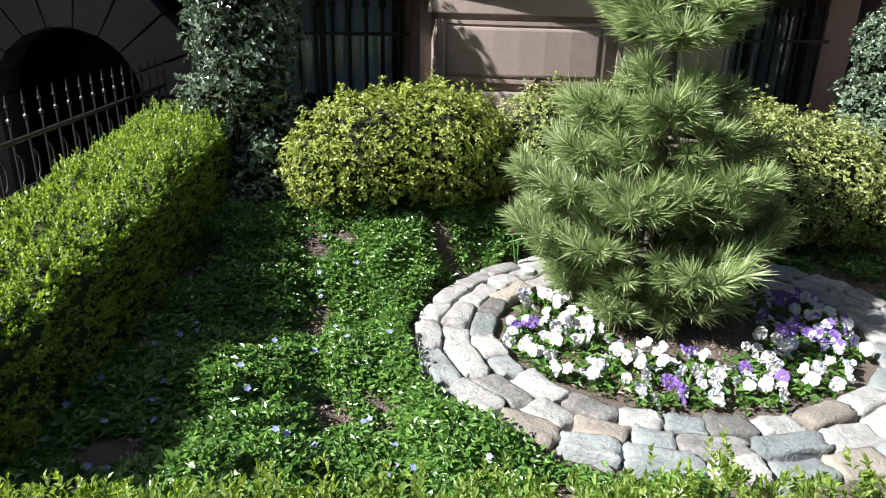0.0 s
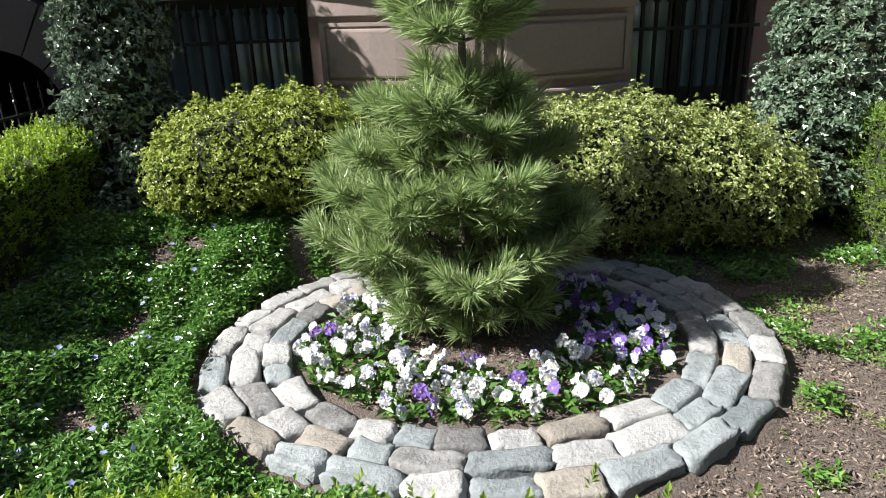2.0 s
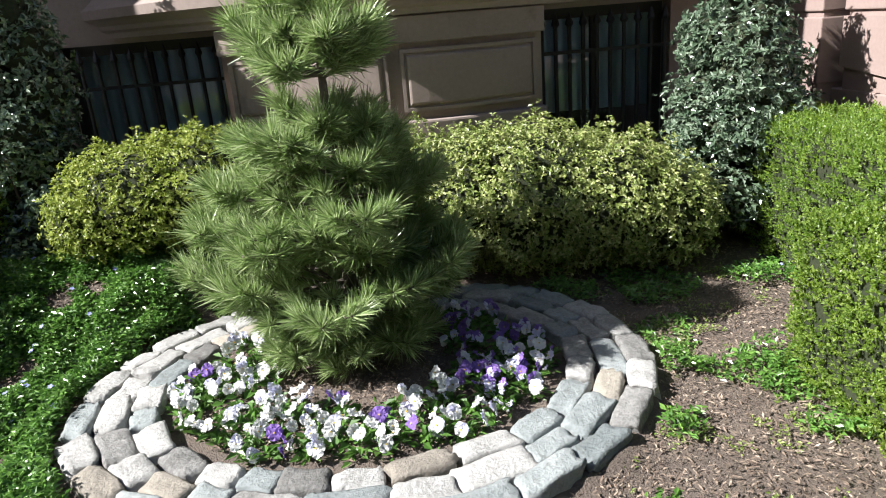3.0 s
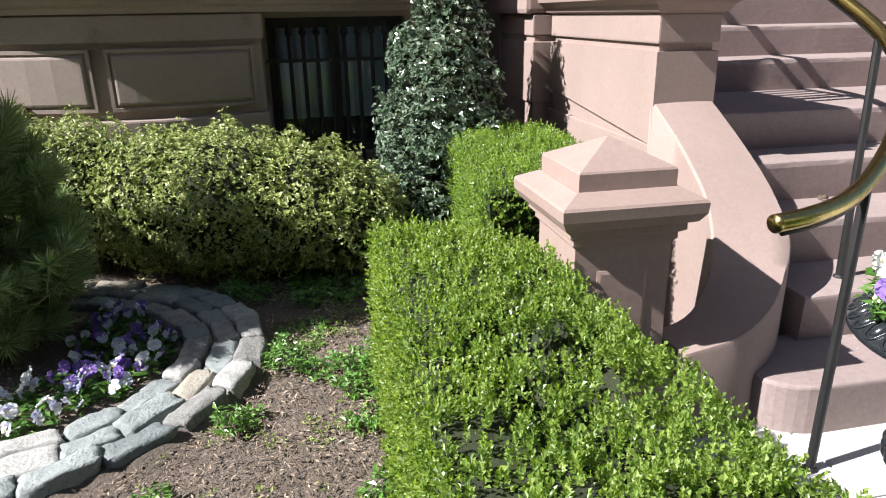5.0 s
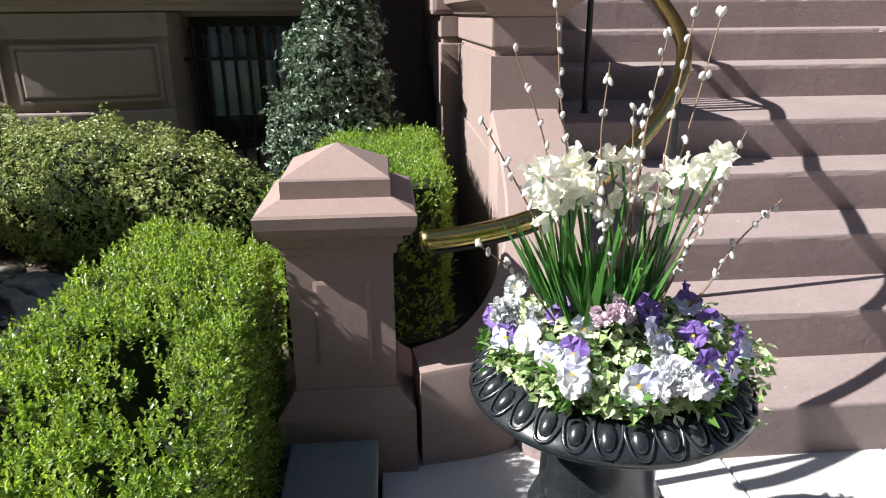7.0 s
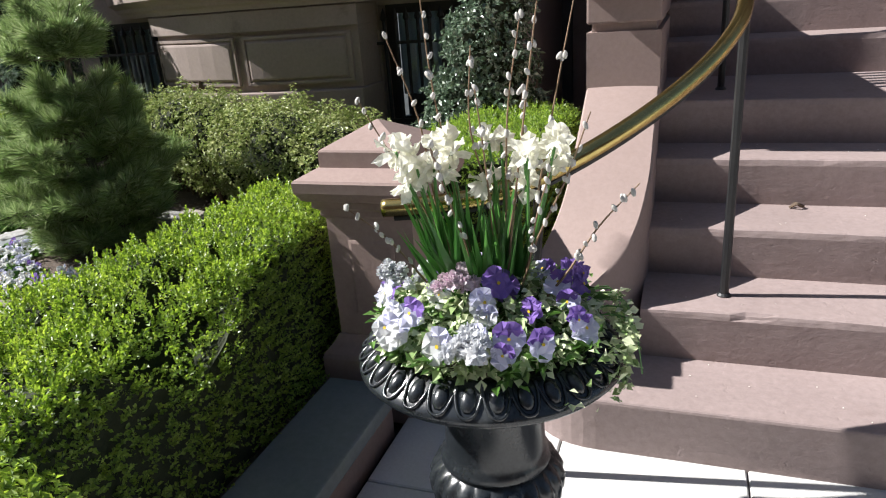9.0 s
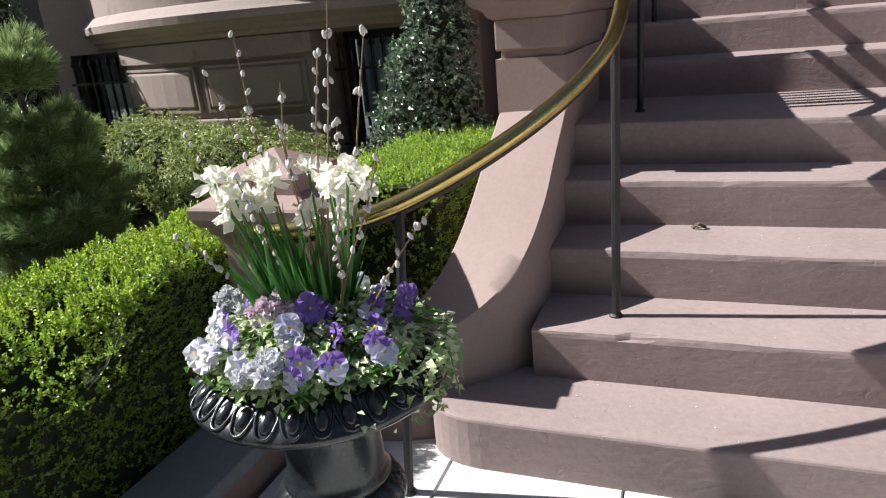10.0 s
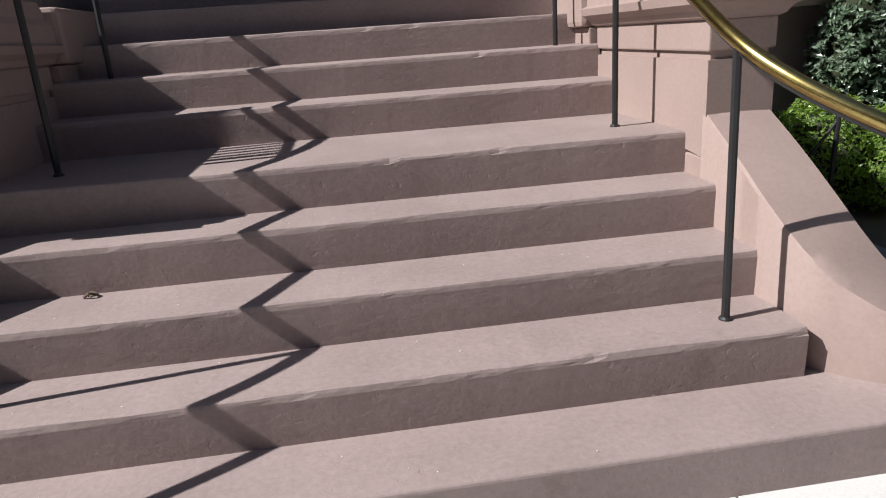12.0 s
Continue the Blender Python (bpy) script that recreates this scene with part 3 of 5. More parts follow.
for n, (x0, x1, z0, z1) in enumerate(WINDOWS):
    w = thing("window_%d" % (n + 1), ((x0 + x1) / 2, 4.6, z0), "basement window with dark frame, net curtain and iron bars", "window", "basement windows", "structure")
    fr = bmesh.new()
    box(x0, x0 + 0.06, 4.58, 4.64, z0, z1, bm=fr)
    box(x1 - 0.06, x1, 4.58, 4.64, z0, z1, bm=fr)
    box(x0 + 0.06, x1 - 0.06, 4.58, 4.64, z0, z0 + 0.07, bm=fr)
    box(x0 + 0.06, x1 - 0.06, 4.58, 4.64, z1 - 0.06, z1, bm=fr)
    box((x0 + x1) / 2 - 0.02, (x0 + x1) / 2 + 0.02, 4.585, 4.635, z0 + 0.07, z1 - 0.06, bm=fr)
    part("window_frame", fr, FRAME_PAINT, w)
    part("window_sill", box(x0, x1, 4.46, 4.578, z0 - 0.04, z0 + 0.01, 0.005), FACADE_STONE, w)
    for k in range(2):
        a = x0 + 0.06 + k * ((x1 - x0) / 2 - 0.04)
        pane = part("pane", box(a, a + (x1 - x0) / 2 - 0.08, 4.605, 4.611, z0 + 0.07, z1 - 0.06), GLASS, w)
        pane.visible_shadow = False
    cur = bmesh.new()
    cols = []
    for i in range(121):
        x = x0 + 0.05 + (x1 - x0 - 0.1) * i / 120
        y = 4.66 + 0.018 * math.sin(x * 62) + 0.012 * math.sin(x * 27 + 1)
        cols.append([cur.verts.new((x, y, z0 + 0.22)), cur.verts.new((x, y, z1))])
    for a, c in zip(cols, cols[1:]):
        cur.faces.new((a[0], c[0], c[1], a[1]))
    bmesh.ops.solidify(cur, geom=list(cur.faces), thickness=0.003)
    part("curtain", cur, CURTAIN, w, "pale blue-grey net curtain in folds")
    # single added board for the unlit interior, dimness put into its colour
    part("dim_board", box(x0 - 0.3, x1 + 0.3, 5.6, 5.65, z0 - 0.4, z1 + 0.5), INSIDE, w)
    grille = thing("window_grille", ((x0 + x1) / 2, 4.4, z0), "black wrought iron window bars with a cross rail", "window bars", "window grilles")
    count = 10
    for k in range(count):
        x = x0 + 0.05 + (x1 - x0 - 0.1) * k / (count - 1)
        bar = tube([(x, 4.415, 0.42), (x, 4.415, 1.235)], 0.012, 6)
        tube([(x, 4.415, 1.235), (x, 4.415, 1.25), (x, 4.415, 1.262), (x, 4.415, 1.32)], [0.012, 0.024, 0.022, 0.002], 6, bm=bar)
        part("bar", bar, IRON, grille)
    part("rail", box(x0 - 0.01, x1 + 0.01, 4.405, 4.425, 1.085, 1.105), IRON, grille)
    part("rail", box(x0 - 0.01, x1 + 0.01, 4.405, 4.425, 0.56, 0.58), IRON, grille)
    if n == 0:
        w.location.y += 0.30
        grille.location.y += 0.30

# neighbouring wall with an arched opening of wedge stones
arch = thing("wall_west", (0.1, 5.2, 0), "grey stone wall with an arched opening of wedge stones", "wall", kind="structure")
AX, AZ, AR = 0.16, 0.70, 0.40
b = bmesh.new()
box(-4.0, AX - AR - 0.30, 5.02, 5.4, -0.05, 14.0, bm=b)
box(AX + AR + 0.30, 0.96, 5.02, 5.4, -0.05, 14.0, bm=b)
box(AX - AR - 0.30, AX + AR + 0.30, 5.02, 5.4, AZ + AR + 0.32, 14.0, bm=b)
part("wall", b, GREY_STONE, arch)
# added boards seal light out of the arch, their near-black colour painting its darkness
part("dark_back", box(-0.6, 0.94, 6.4, 6.45, -0.05, 1.7), DARK_ROOM, arch)
part("seal_top", box(-0.66, 1.0, 5.402, 6.5, 1.702, 1.76), DARK_ROOM, arch)
part("seal_side", box(-0.66, -0.602, 5.402, 6.5, -0.05, 1.7), DARK_ROOM, arch)
part("seal_side", box(0.942, 1.0, 5.402, 6.5, -0.05, 1.7), DARK_ROOM, arch)
part("seal_floor", box(-0.598, 0.938, 5.402, 6.398, -0.056, -0.02), DARK_ROOM, arch)
for k in range(9):
    a0, a1 = math.pi * (k + 0.03) / 9, math.pi * (k + 0.97) / 9
    b = bmesh.new()
    ring = []
    for y in (5.0 - 0.01, 5.38):
        ring.append([b.verts.new((AX + r * math.cos(a), y, AZ + r * math.sin(a))) for r, a in ((AR, a0), (AR + 0.34, a0), (AR + 0.36, (a0 + a1) / 2), (AR + 0.34, a1), (AR, a1), (AR - 0.003, (a0 + a1) / 2))])
    for i in range(6):
        b.faces.new((ring[0][i], ring[0][(i + 1) % 6], ring[1][(i + 1) % 6], ring[1][i]))
    b.faces.new(ring[0])
    b.faces.new(list(reversed(ring[1])))
    bmesh.ops.recalc_face_normals(b, faces=b.faces)
    part("wedge_stone", b, GREY_STONE, arch)
for x0, x1 in ((AX - AR - 0.30, AX - AR), (AX + AR, AX + AR + 0.30)):
    part("jamb_stone", box(x0, x1, 5.0, 5.4, -0.05, AZ - 0.01, 0.008), GREY_STONE, arch)

# unseen block added to keep the sun off the arched wall
part("sun_blocker", box(-1.6, -1.2, 4.0, 5.4, -0.05, 4.5), GREY_STONE, arch)

# ---- pedestal beside the stoop ----
ped = thing("pedestal", (5.0, 1.99, 0), "square brownstone gate pedestal with stepped pyramid cap", "pedestal")
PX0, PX1, PY0, PY1 = 4.845, 5.148, 1.842, 2.145


def square_stack(levels, bm=None):
    b = bm or bmesh.new()
    rings = []
    for d, z in levels:
        rings.append([b.verts.new(p) for p in ((PX0 - d, PY0 - d, z), (PX1 + d, PY0 - d, z), (PX1 + d, PY1 + d, z), (PX0 - d, PY1 + d, z))])
    for lo, hi in zip(rings, rings[1:]):
        for k in range(4):
            b.faces.new((lo[k], lo[(k + 1) % 4], hi[(k + 1) % 4], hi[k]))
    b.faces.new(list(reversed(rings[0])))
    b.faces.new(rings[-1])
    return b


part("base", worn(square_stack([(0.055, -0.03), (0.055, 0.20), (0.05, 0.215), (0.02, 0.25), (0.006, 0.275)]), 0.002), PED_STONE, ped)
part("shaft", worn(square_stack([(0.0, 0.27), (0.0, 0.70), (0.012, 0.712), (0.012, 0.73), (0.03, 0.742), (0.03, 0.765)]), 0.0015), PED_STONE, ped)
part("panel", worn(raised_panel(PX0 + 0.035, PX1 - 0.035, 0.32, 0.66, PY0 + 0.002), 0.001), PED_STONE, ped)
part("cap_slab", worn(square_stack([(0.04, 0.766), (0.052, 0.772), (0.068, 0.80), (0.07, 0.832), (0.064, 0.840), (0.006, 0.868)]), 0.002), PED_STONE, ped)
part("cap_top", worn(square_stack([(0.0, 0.868), (0.0, 0.918), (-0.004, 0.924), (-0.147, 0.995)]), 0.002), PED_STONE, ped)

# ---- iron and brass handrails ----
def handrail(sign):
    mx = (lambda x: x) if sign > 0 else (lambda x: 14.64 - x)
    m = lambda p: (mx(p[0]), p[1], p[2])
    ob = thing("handrail", (mx(6.1), 2.2, 0.356), "round brass handrail sweeping outward on thin black iron posts", "handrail", "stoop handrails")
    line = smooth_line([m(p) for p in ((5.215, 1.50, 0.848), (5.33, 1.52, 0.855), (5.47, 1.57, 0.868), (5.61, 1.645, 0.905), (5.78, 1.765, 0.985), (5.94, 1.92, 1.085), (6.05, 2.08, 1.185), (6.10, 2.25, 1.285), (6.10, 2.6, 1.465), (6.095, 3.24, 1.79), (6.09, 4.17, 2.0), (6.09, 4.9, 2.35))], 8)
    part("brass_rail", tube(line, 0.024, 14), BRASS, ob, "worn polished brass rail", True)
    flat = [(p.x, p.y, p.z - 0.028) for p in line[2:]]
    part("under_bar", tube(flat, 0.009, 6), IRON, ob)
    posts = [((5.55, 1.60, 0.0), (5.60, 1.64, 0.885)), ((6.10, 2.20, 0.356), (6.10, 2.22, 1.25)), ((6.092, 3.24, 0.89), (6.092, 3.24, 1.77)), ((6.09, 4.165, 1.068), (6.09, 4.165, 1.98))]
    for lo, hi in posts:
        part("post", tube([m(lo), m(hi)], 0.0145, 8), IRON, ob)
        part("post_foot", lathe([(0.023, 0.0), (0.023, 0.005), (0.0165, 0.012)], 12, m(lo)), IRON, ob)
    return ob


handrail(1)
handrail(-1)


guard = thing("guard_rail", (5.70, 3.35, 1.64), "low black iron guard of upright bars on the stair pier", "guard rail")
for k in range(7):
    part("bar", box(5.69, 5.71, 3.06 + 0.085 * k, 3.06 + 0.085 * k + 0.042, 1.635, 2.06), IRON, guard)
part("top_rail", box(5.685, 5.715, 3.02, 3.66, 2.062, 2.09), IRON, guard)

# the far side of the street: an unseen row added to cut sky light
solo("backdrop", box(-60, 60, -24, -18, -0.06, 15), BRICK, "unseen plain brick row, added across the street to block sky light", "building", "structure")

# ---- clipped hedges ----
def sprigs(name, p, nrm, count_leaves, leaf, width, up=0.6, spread=0.9):
    """Small upright sprigs of paired leaves on points p with outward ways nrm."""
    n = len(p)
    axis = unit(nrm * 0.7 + np.array([0, 0, up]) + rng.normal(size=(n, 3)) * 0.28)
    base, ways, faces = [], [], []
    for k in range(count_leaves):
        f = (k + 0.5) / count_leaves
        radial = unit(np.cross(axis, rand_dirs(n)))
        w = unit(axis * (0.35 + 0.9 * f) + radial * spread * (1.1 - 0.6 * f))
        base.append(p + axis * (0.036 * f))
        ways.append(w)
        faces.append(unit(axis * 0.9 - radial * 0.3 + rng.normal(size=(n, 3)) * 0.25))
    base, ways, faces = np.concatenate(base), np.concatenate(ways), np.concatenate(faces)
    size = leaf * (0.75 + 0.5 * rng.random(len(base)))
    return leaf_mesh(name, base, ways, faces, size, size * width, 0.2, 0.1)


def hedge(name, corners, z0, z1, material, label, density=3600, leaves=8, leaf=0.0145, bulge=0.028, holes=(), tops=0.012, width=0.5, lift=0.0, skin_depth=0.022):
    """A clipped hedge over four corners in plan: core painted shade-dark, clothed in sprigs."""
    c = np.array(corners, float)
    ob = thing(name, (*c.mean(0), z0), label, "hedge")
    pts, nrm = [], []
    centre = c.mean(0)

    def patch(n, f, normal):
        u, v = rng.random(n), rng.random(n)
        pts.append(f(u[:, None], v[:, None]))
        nrm.append(np.tile(normal, (n, 1)))
    bil = lambda u, v: (1 - u) * (1 - v) * c[0] + u * (1 - v) * c[1] + u * v * c[2] + (1 - u) * v * c[3]
    area = 0.5 * abs(np.cross(c[2] - c[0], c[3] - c[1]))
    patch(int(area * density), lambda u, v: np.concatenate([bil(u, v), np.full_like(u, z1)], 1), (0, 0, 1.0))
    for i in range(4):
        a, d = c[i], c[(i + 1) % 4]
        e = d - a
        out = np.array([e[1], -e[0], 0.0])
        out /= np.linalg.norm(out)
        if (np.array([*(a + d) / 2, 0]) - np.array([*centre, 0])) @ out < 0:
            out = -out
        patch(int(np.linalg.norm(e) * (z1 - z0) * density * 0.55), lambda u, v: np.concatenate([a + u * e, z0 + 0.02 + v * (z1 - z0 - 0.02)], 1), out)
    p, nv = np.concatenate(pts), np.concatenate(nrm)
    lump = wobble(p, 9.0) * bulge * 0.8 + wobble(p, 30.0, 3.0) * bulge * 0.85 + wobble(p, 70.0, 1.0) * bulge * 0.5
    # clipped growth stands in tufts with dark gaps between
    lump -= 0.10 * np.clip(wobble(p, 21.0, 6.0) + 0.5 * wobble(p, 43.0, 2.0) - 0.22, 0, 0.7)
    lump = np.where(nv[:, 2] > 0.5, lump, np.minimum(lump * 0.5, 0.014))
    p = p + nv * lump[:, None]
    # rounded shoulders
    inner = np.abs(p[:, 2] - z1) < 0.06
    edge = np.min([np.abs(np.cross(c[(i + 1) % 4] - c[i], p[:, :2] - c[i])) / np.linalg.norm(c[(i + 1) % 4] - c[i]) for i in range(4)], 0)
    p[:, 2] -= np.where(inner & (edge < 0.05), (0.05 - edge) * 0.5, 0)
    keep = wobble(p, 34.0, 2.0) + 0.7 * wobble(p, 73.0, 4.0) > -0.52
    for hx, hy, hr in holes:
        keep &= ~((np.hypot(p[:, 0] - hx, p[:, 1] - hy) < hr * (1 + 0.3 * wobble(p, 40.0))) & (p[:, 2] > z1 - 0.14))
    p, nv = p[keep], nv[keep]
    p = p - nv * (rng.random((len(p), 1)) ** 2 * 0.03) + rng.normal(size=p.shape) * 0.004
    tall = rng.random(len(p)) < 0.06
    p[tall] += nv[tall] * tops * 1.6
    climb = lambda y, z: lift * min(1.0, max(0.0, (y - 2.3) / 1.7)) * (z - z0) / (z1 - z0)
    if lift:
        p[:, 2] += np.array([climb(q[1], q[2]) for q in p])
    part("foliage", sprigs("foliage", p, nv, leaves, leaf, width), material, ob, "small glossy green leaves")
    inn = []
    for i in range(4):
        a = (c[i] - c[i - 1]) / np.linalg.norm(c[i] - c[i - 1])
        d = (c[(i + 1) % 4] - c[i]) / np.linalg.norm(c[(i + 1) % 4] - c[i])
        inn.append(c[i] + (d - a) * skin_depth / max(0.5, abs(a[0] * d[1] - a[1] * d[0])))
    # solid core; its near-black colour paints the shade behind the leaves
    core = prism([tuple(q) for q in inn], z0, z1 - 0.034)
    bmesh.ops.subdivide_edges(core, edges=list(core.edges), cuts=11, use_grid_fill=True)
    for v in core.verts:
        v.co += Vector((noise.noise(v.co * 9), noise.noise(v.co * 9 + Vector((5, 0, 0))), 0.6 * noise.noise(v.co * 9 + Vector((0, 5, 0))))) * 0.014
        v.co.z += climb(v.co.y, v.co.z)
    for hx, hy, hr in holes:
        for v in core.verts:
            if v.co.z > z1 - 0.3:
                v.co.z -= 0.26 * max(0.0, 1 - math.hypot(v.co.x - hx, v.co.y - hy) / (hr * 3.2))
    part("shade_core", core, CORE, ob, "solid core painted near-black for the shade inside")
    return ob


hedge("box_hedge", [(0.36, 1.75), (0.70, 1.75), (1.17, 4.05), (0.76, 4.12)], 0.08, 0.625, BOX_LEAF, "bright green clipped box hedge along the garden's iron fence", density=4800, leaf=0.0135, width=0.74, lift=0.15)
hedge("box_hedge", [(4.25, 0.62), (4.825, 0.64), (4.765, 2.02), (4.31, 2.35)], 0.08, 0.685, BOX_LEAF, "clipped box hedge with two gaps beside the pedestal", holes=((4.605, 1.33, 0.078), (4.69, 1.15, 0.085), (4.56, 1.56, 0.04)), density=6800, leaf=0.0108, width=0.78, bulge=0.036)
hedge("tall_hedge", [(4.72, 2.36), (5.36, 2.52), (5.40, 3.72), (4.89, 3.74)], 0.08, 0.755, YEW_LEAF, "clipped green hedge between the holly and the stoop wall", density=4800, leaf=0.012, width=0.7)
hedge("front_hedge", [(-0.05, 0.93), (4.77, 0.45), (4.60, 0.93), (0.10, 1.72)], 0.05, 0.56, BOX_LEAF, "low box hedge along the pavement", density=2500, leaf=0.016, bulge=0.035, width=0.56, tops=0.03)

# ---- shrubs ----
def shell(lobes, per_area, seed=0.0, rough=0.08, low=-9.0):
    """Points and outward ways on the outer skin of a heap of ellipsoids."""
    pts, nrm = [], []
    for i, (x, y, z, a, b, h) in enumerate(lobes):
        n = int(per_area * 4 * math.pi * ((a * b) ** 1.6 / 3 + (a * h) ** 1.6 / 3 + (b * h) ** 1.6 / 3) ** (1 / 1.6))
        d = rand_dirs(n)
        r = 1 + rough * wobble(d * 3.0 + i * 7.0, 2.2, seed) + rough * 0.6 * wobble(d, 9.0, seed + i)
        p = np.array([x, y, z]) + d * np.array([a, b, h]) * r[:, None]
        nv = unit(d / np.array([a, b, h]))
        keep = p[:, 2] > low
        for j, (x2, y2, z2, a2, b2, h2) in enumerate(lobes):
            if j != i:
                keep &= (((p - [x2, y2, z2]) / [a2, b2, h2]) ** 2).sum(1) > 0.80
        pts.append(p[keep])
        nrm.append(nv[keep])
    return np.concatenate(pts), np.concatenate(nrm)


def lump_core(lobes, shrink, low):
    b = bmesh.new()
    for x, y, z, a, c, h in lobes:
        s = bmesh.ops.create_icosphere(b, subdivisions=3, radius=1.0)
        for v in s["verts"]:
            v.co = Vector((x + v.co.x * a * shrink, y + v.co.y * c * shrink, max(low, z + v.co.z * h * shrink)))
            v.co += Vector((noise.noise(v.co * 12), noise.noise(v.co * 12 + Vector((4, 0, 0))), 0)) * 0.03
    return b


def shrub(name, lobes, material, label, per_area, leaf, width, depth, low=0.11, category="shrub", clusters=4, stems=14, fold=0.2, shrink=0.74, rough=0.1):
    x, y = np.mean([l[0] for l in lobes]), np.mean([l[1] for l in lobes])
    ob = thing(name, (x, y, GARDEN), label, category)
    p, nv = shell(lobes, per_area, rough=rough, low=low)
    p = p - nv * (rng.random((len(p), 1)) ** 1.5 * depth)
    n = len(p)
    base, ways, faces = [], [], []
    axis = unit(nv * 0.8 + np.array([0, 0, 0.5]) + rng.normal(size=(n, 3)) * 0.35)
    for k in range(clusters):
        radial = unit(np.cross(axis, rand_dirs(n)))
        base.append(p + axis * leaf * 0.5 * k / clusters)
        ways.append(axis * 0.45 + radial)
        faces.append(axis + nv * 0.5 + rng.normal(size=(n, 3)) * 0.4)
    base, ways, faces = np.concatenate(base), np.concatenate(ways), np.concatenate(faces)
    size = leaf * (0.65 + 0.6 * rng.random(len(base)))
    part("foliage", leaf_mesh("foliage", base, ways, faces, size, size * width, fold, 0.15), material, ob)
    # solid lumps coloured near-black, painting the shade deep in the shrub
    tagged(part("shade_lumps", lump_core(lobes, shrink, low + 0.06), CORE, ob, "solid core painted near-black for the shade inside"), kind="stuff")
    tw = bmesh.new()
    for k in range(stems):
        a, c, h = lobes[k % len(lobes)][3:]
        lx, ly, lz = lobes[k % len(lobes)][:3]
        d = rand_dirs(1)[0]
        tip = Vector((lx + d[0] * a * 0.9, ly + d[1] * c * 0.9, lz + abs(d[2]) * h * 0.7))
        foot = Vector((lx + d[0] * 0.1, ly + d[1] * 0.08, GARDEN - 0.02))
        tube([foot, foot.lerp(tip, 0.5) + Vector((0, 0, 0.05)), tip], [0.010, 0.007, 0.003], 5, bm=tw)
    tagged(part("stemwork", tw, TWIG, ob), kind="stuff")
    return ob


shrub("golden_shrub", [(1.82, 3.72, 0.62, 0.36, 0.30, 0.30), (2.12, 3.74, 0.64, 0.32, 0.30, 0.31), (1.60, 3.70, 0.56, 0.22, 0.24, 0.22), (2.30, 3.78, 0.58, 0.24, 0.24, 0.28)], GOLD_LEAF, "rounded golden-green evergreen shrub below the window", 3300, 0.020, 0.52, 0.11, rough=0.16)
shrub("variegated_shrub", [(3.70, 3.52, 0.50, 0.42, 0.36, 0.38), (4.05, 3.48, 0.46, 0.38, 0.34, 0.34), (4.32, 3.44, 0.38, 0.28, 0.28, 0.28), (3.38, 3.60, 0.50, 0.30, 0.30, 0.36)], VARI_LEAF, "rounded evergreen shrub with cream-edged yellow-green leaves", 3300, 0.020, 0.52, 0.11, rough=0.16)
shrub("variegated_shrub", [(2.72, 3.78, 0.60, 0.30, 0.26, 0.33), (3.02, 3.74, 0.55, 0.30, 0.28, 0.36)], VARI_LEAF, "pale variegated shrub standing behind the young pine", 3300, 0.020, 0.52, 0.11, rough=0.16)


def cone_lobes(x, y, z0, z1, r0, r1, n, seed):
    r = random.Random(seed)
    out = []
    for i in range(n):
        f = i / (n - 1)
        rad = r0 + (r1 - r0) * f
        for k in range(3 if f < 0.8 else 1):
            a = r.random() * 6.28
            off = rad * 0.42 if f < 0.8 else 0
            s = rad * (0.72 if f < 0.8 else 1.0) * r.uniform(0.9, 1.1)
            out.append((x + off * math.cos(a), y + off * math.sin(a), z0 + (z1 - z0) * f, s, s, 0.20))
    return out


shrub("holly", cone_lobes(4.90, 3.86, 0.38, 1.56, 0.47, 0.13, 9, 3), HOLLY_LEAF, "dark glossy holly clipped to a rough cone by the house wall", 1050, 0.032, 0.55, 0.10, clusters=4, category="holly", fold=0.3, shrink=0.66, rough=0.2)
shrub("holly", cone_lobes(1.22, 4.08, 0.36, 1.95, 0.33, 0.18, 9, 5), HOLLY_LEAF, "dark glossy upright holly at the end of the hedge", 1050, 0.032, 0.55, 0.10, clusters=4, category="holly", fold=0.3, shrink=0.66, rough=0.2)
shrub("holly", cone_lobes(10.95, 4.62, 0.36, 1.7, 0.42, 0.25, 8, 8), HOLLY_LEAF, "glossy green holly beyond the stoop", 500, 0.042, 0.55, 0.10, clusters=4, category="holly", fold=0.3, shrink=0.66, rough=0.2)
shrub("green_shrub", [(10.42, 4.33, 0.38, 0.42, 0.36, 0.42), (10.9, 4.0, 0.38, 0.45, 0.36, 0.42), (11.4, 3.85, 0.38, 0.45, 0.4, 0.42)], YEW_LEAF, "bright green leafy shrub beyond the stoop wall", 1500, 0.028, 0.5, 0.08)

shrub("box_shrub", [(4.97, 0.47, 0.55, 0.15, 0.15, 0.20), (4.92, 0.33, 0.50, 0.16, 0.15, 0.18), (4.94, 0.40, 0.33, 0.11, 0.11, 0.22)], BOX_LEAF, "small box bush overhanging the flagstone kerb", 2600, 0.017, 0.55, 0.05, stems=8, category="box bush")

# ---- cobble ring ----
RX, RY, RA, RB = 2.87, 2.60, 1.03, 0.87
ring = thing("cobble_ring", (RX, RY, GARDEN), "oval ring of three rows of weathered granite cobbles", "stone edging")


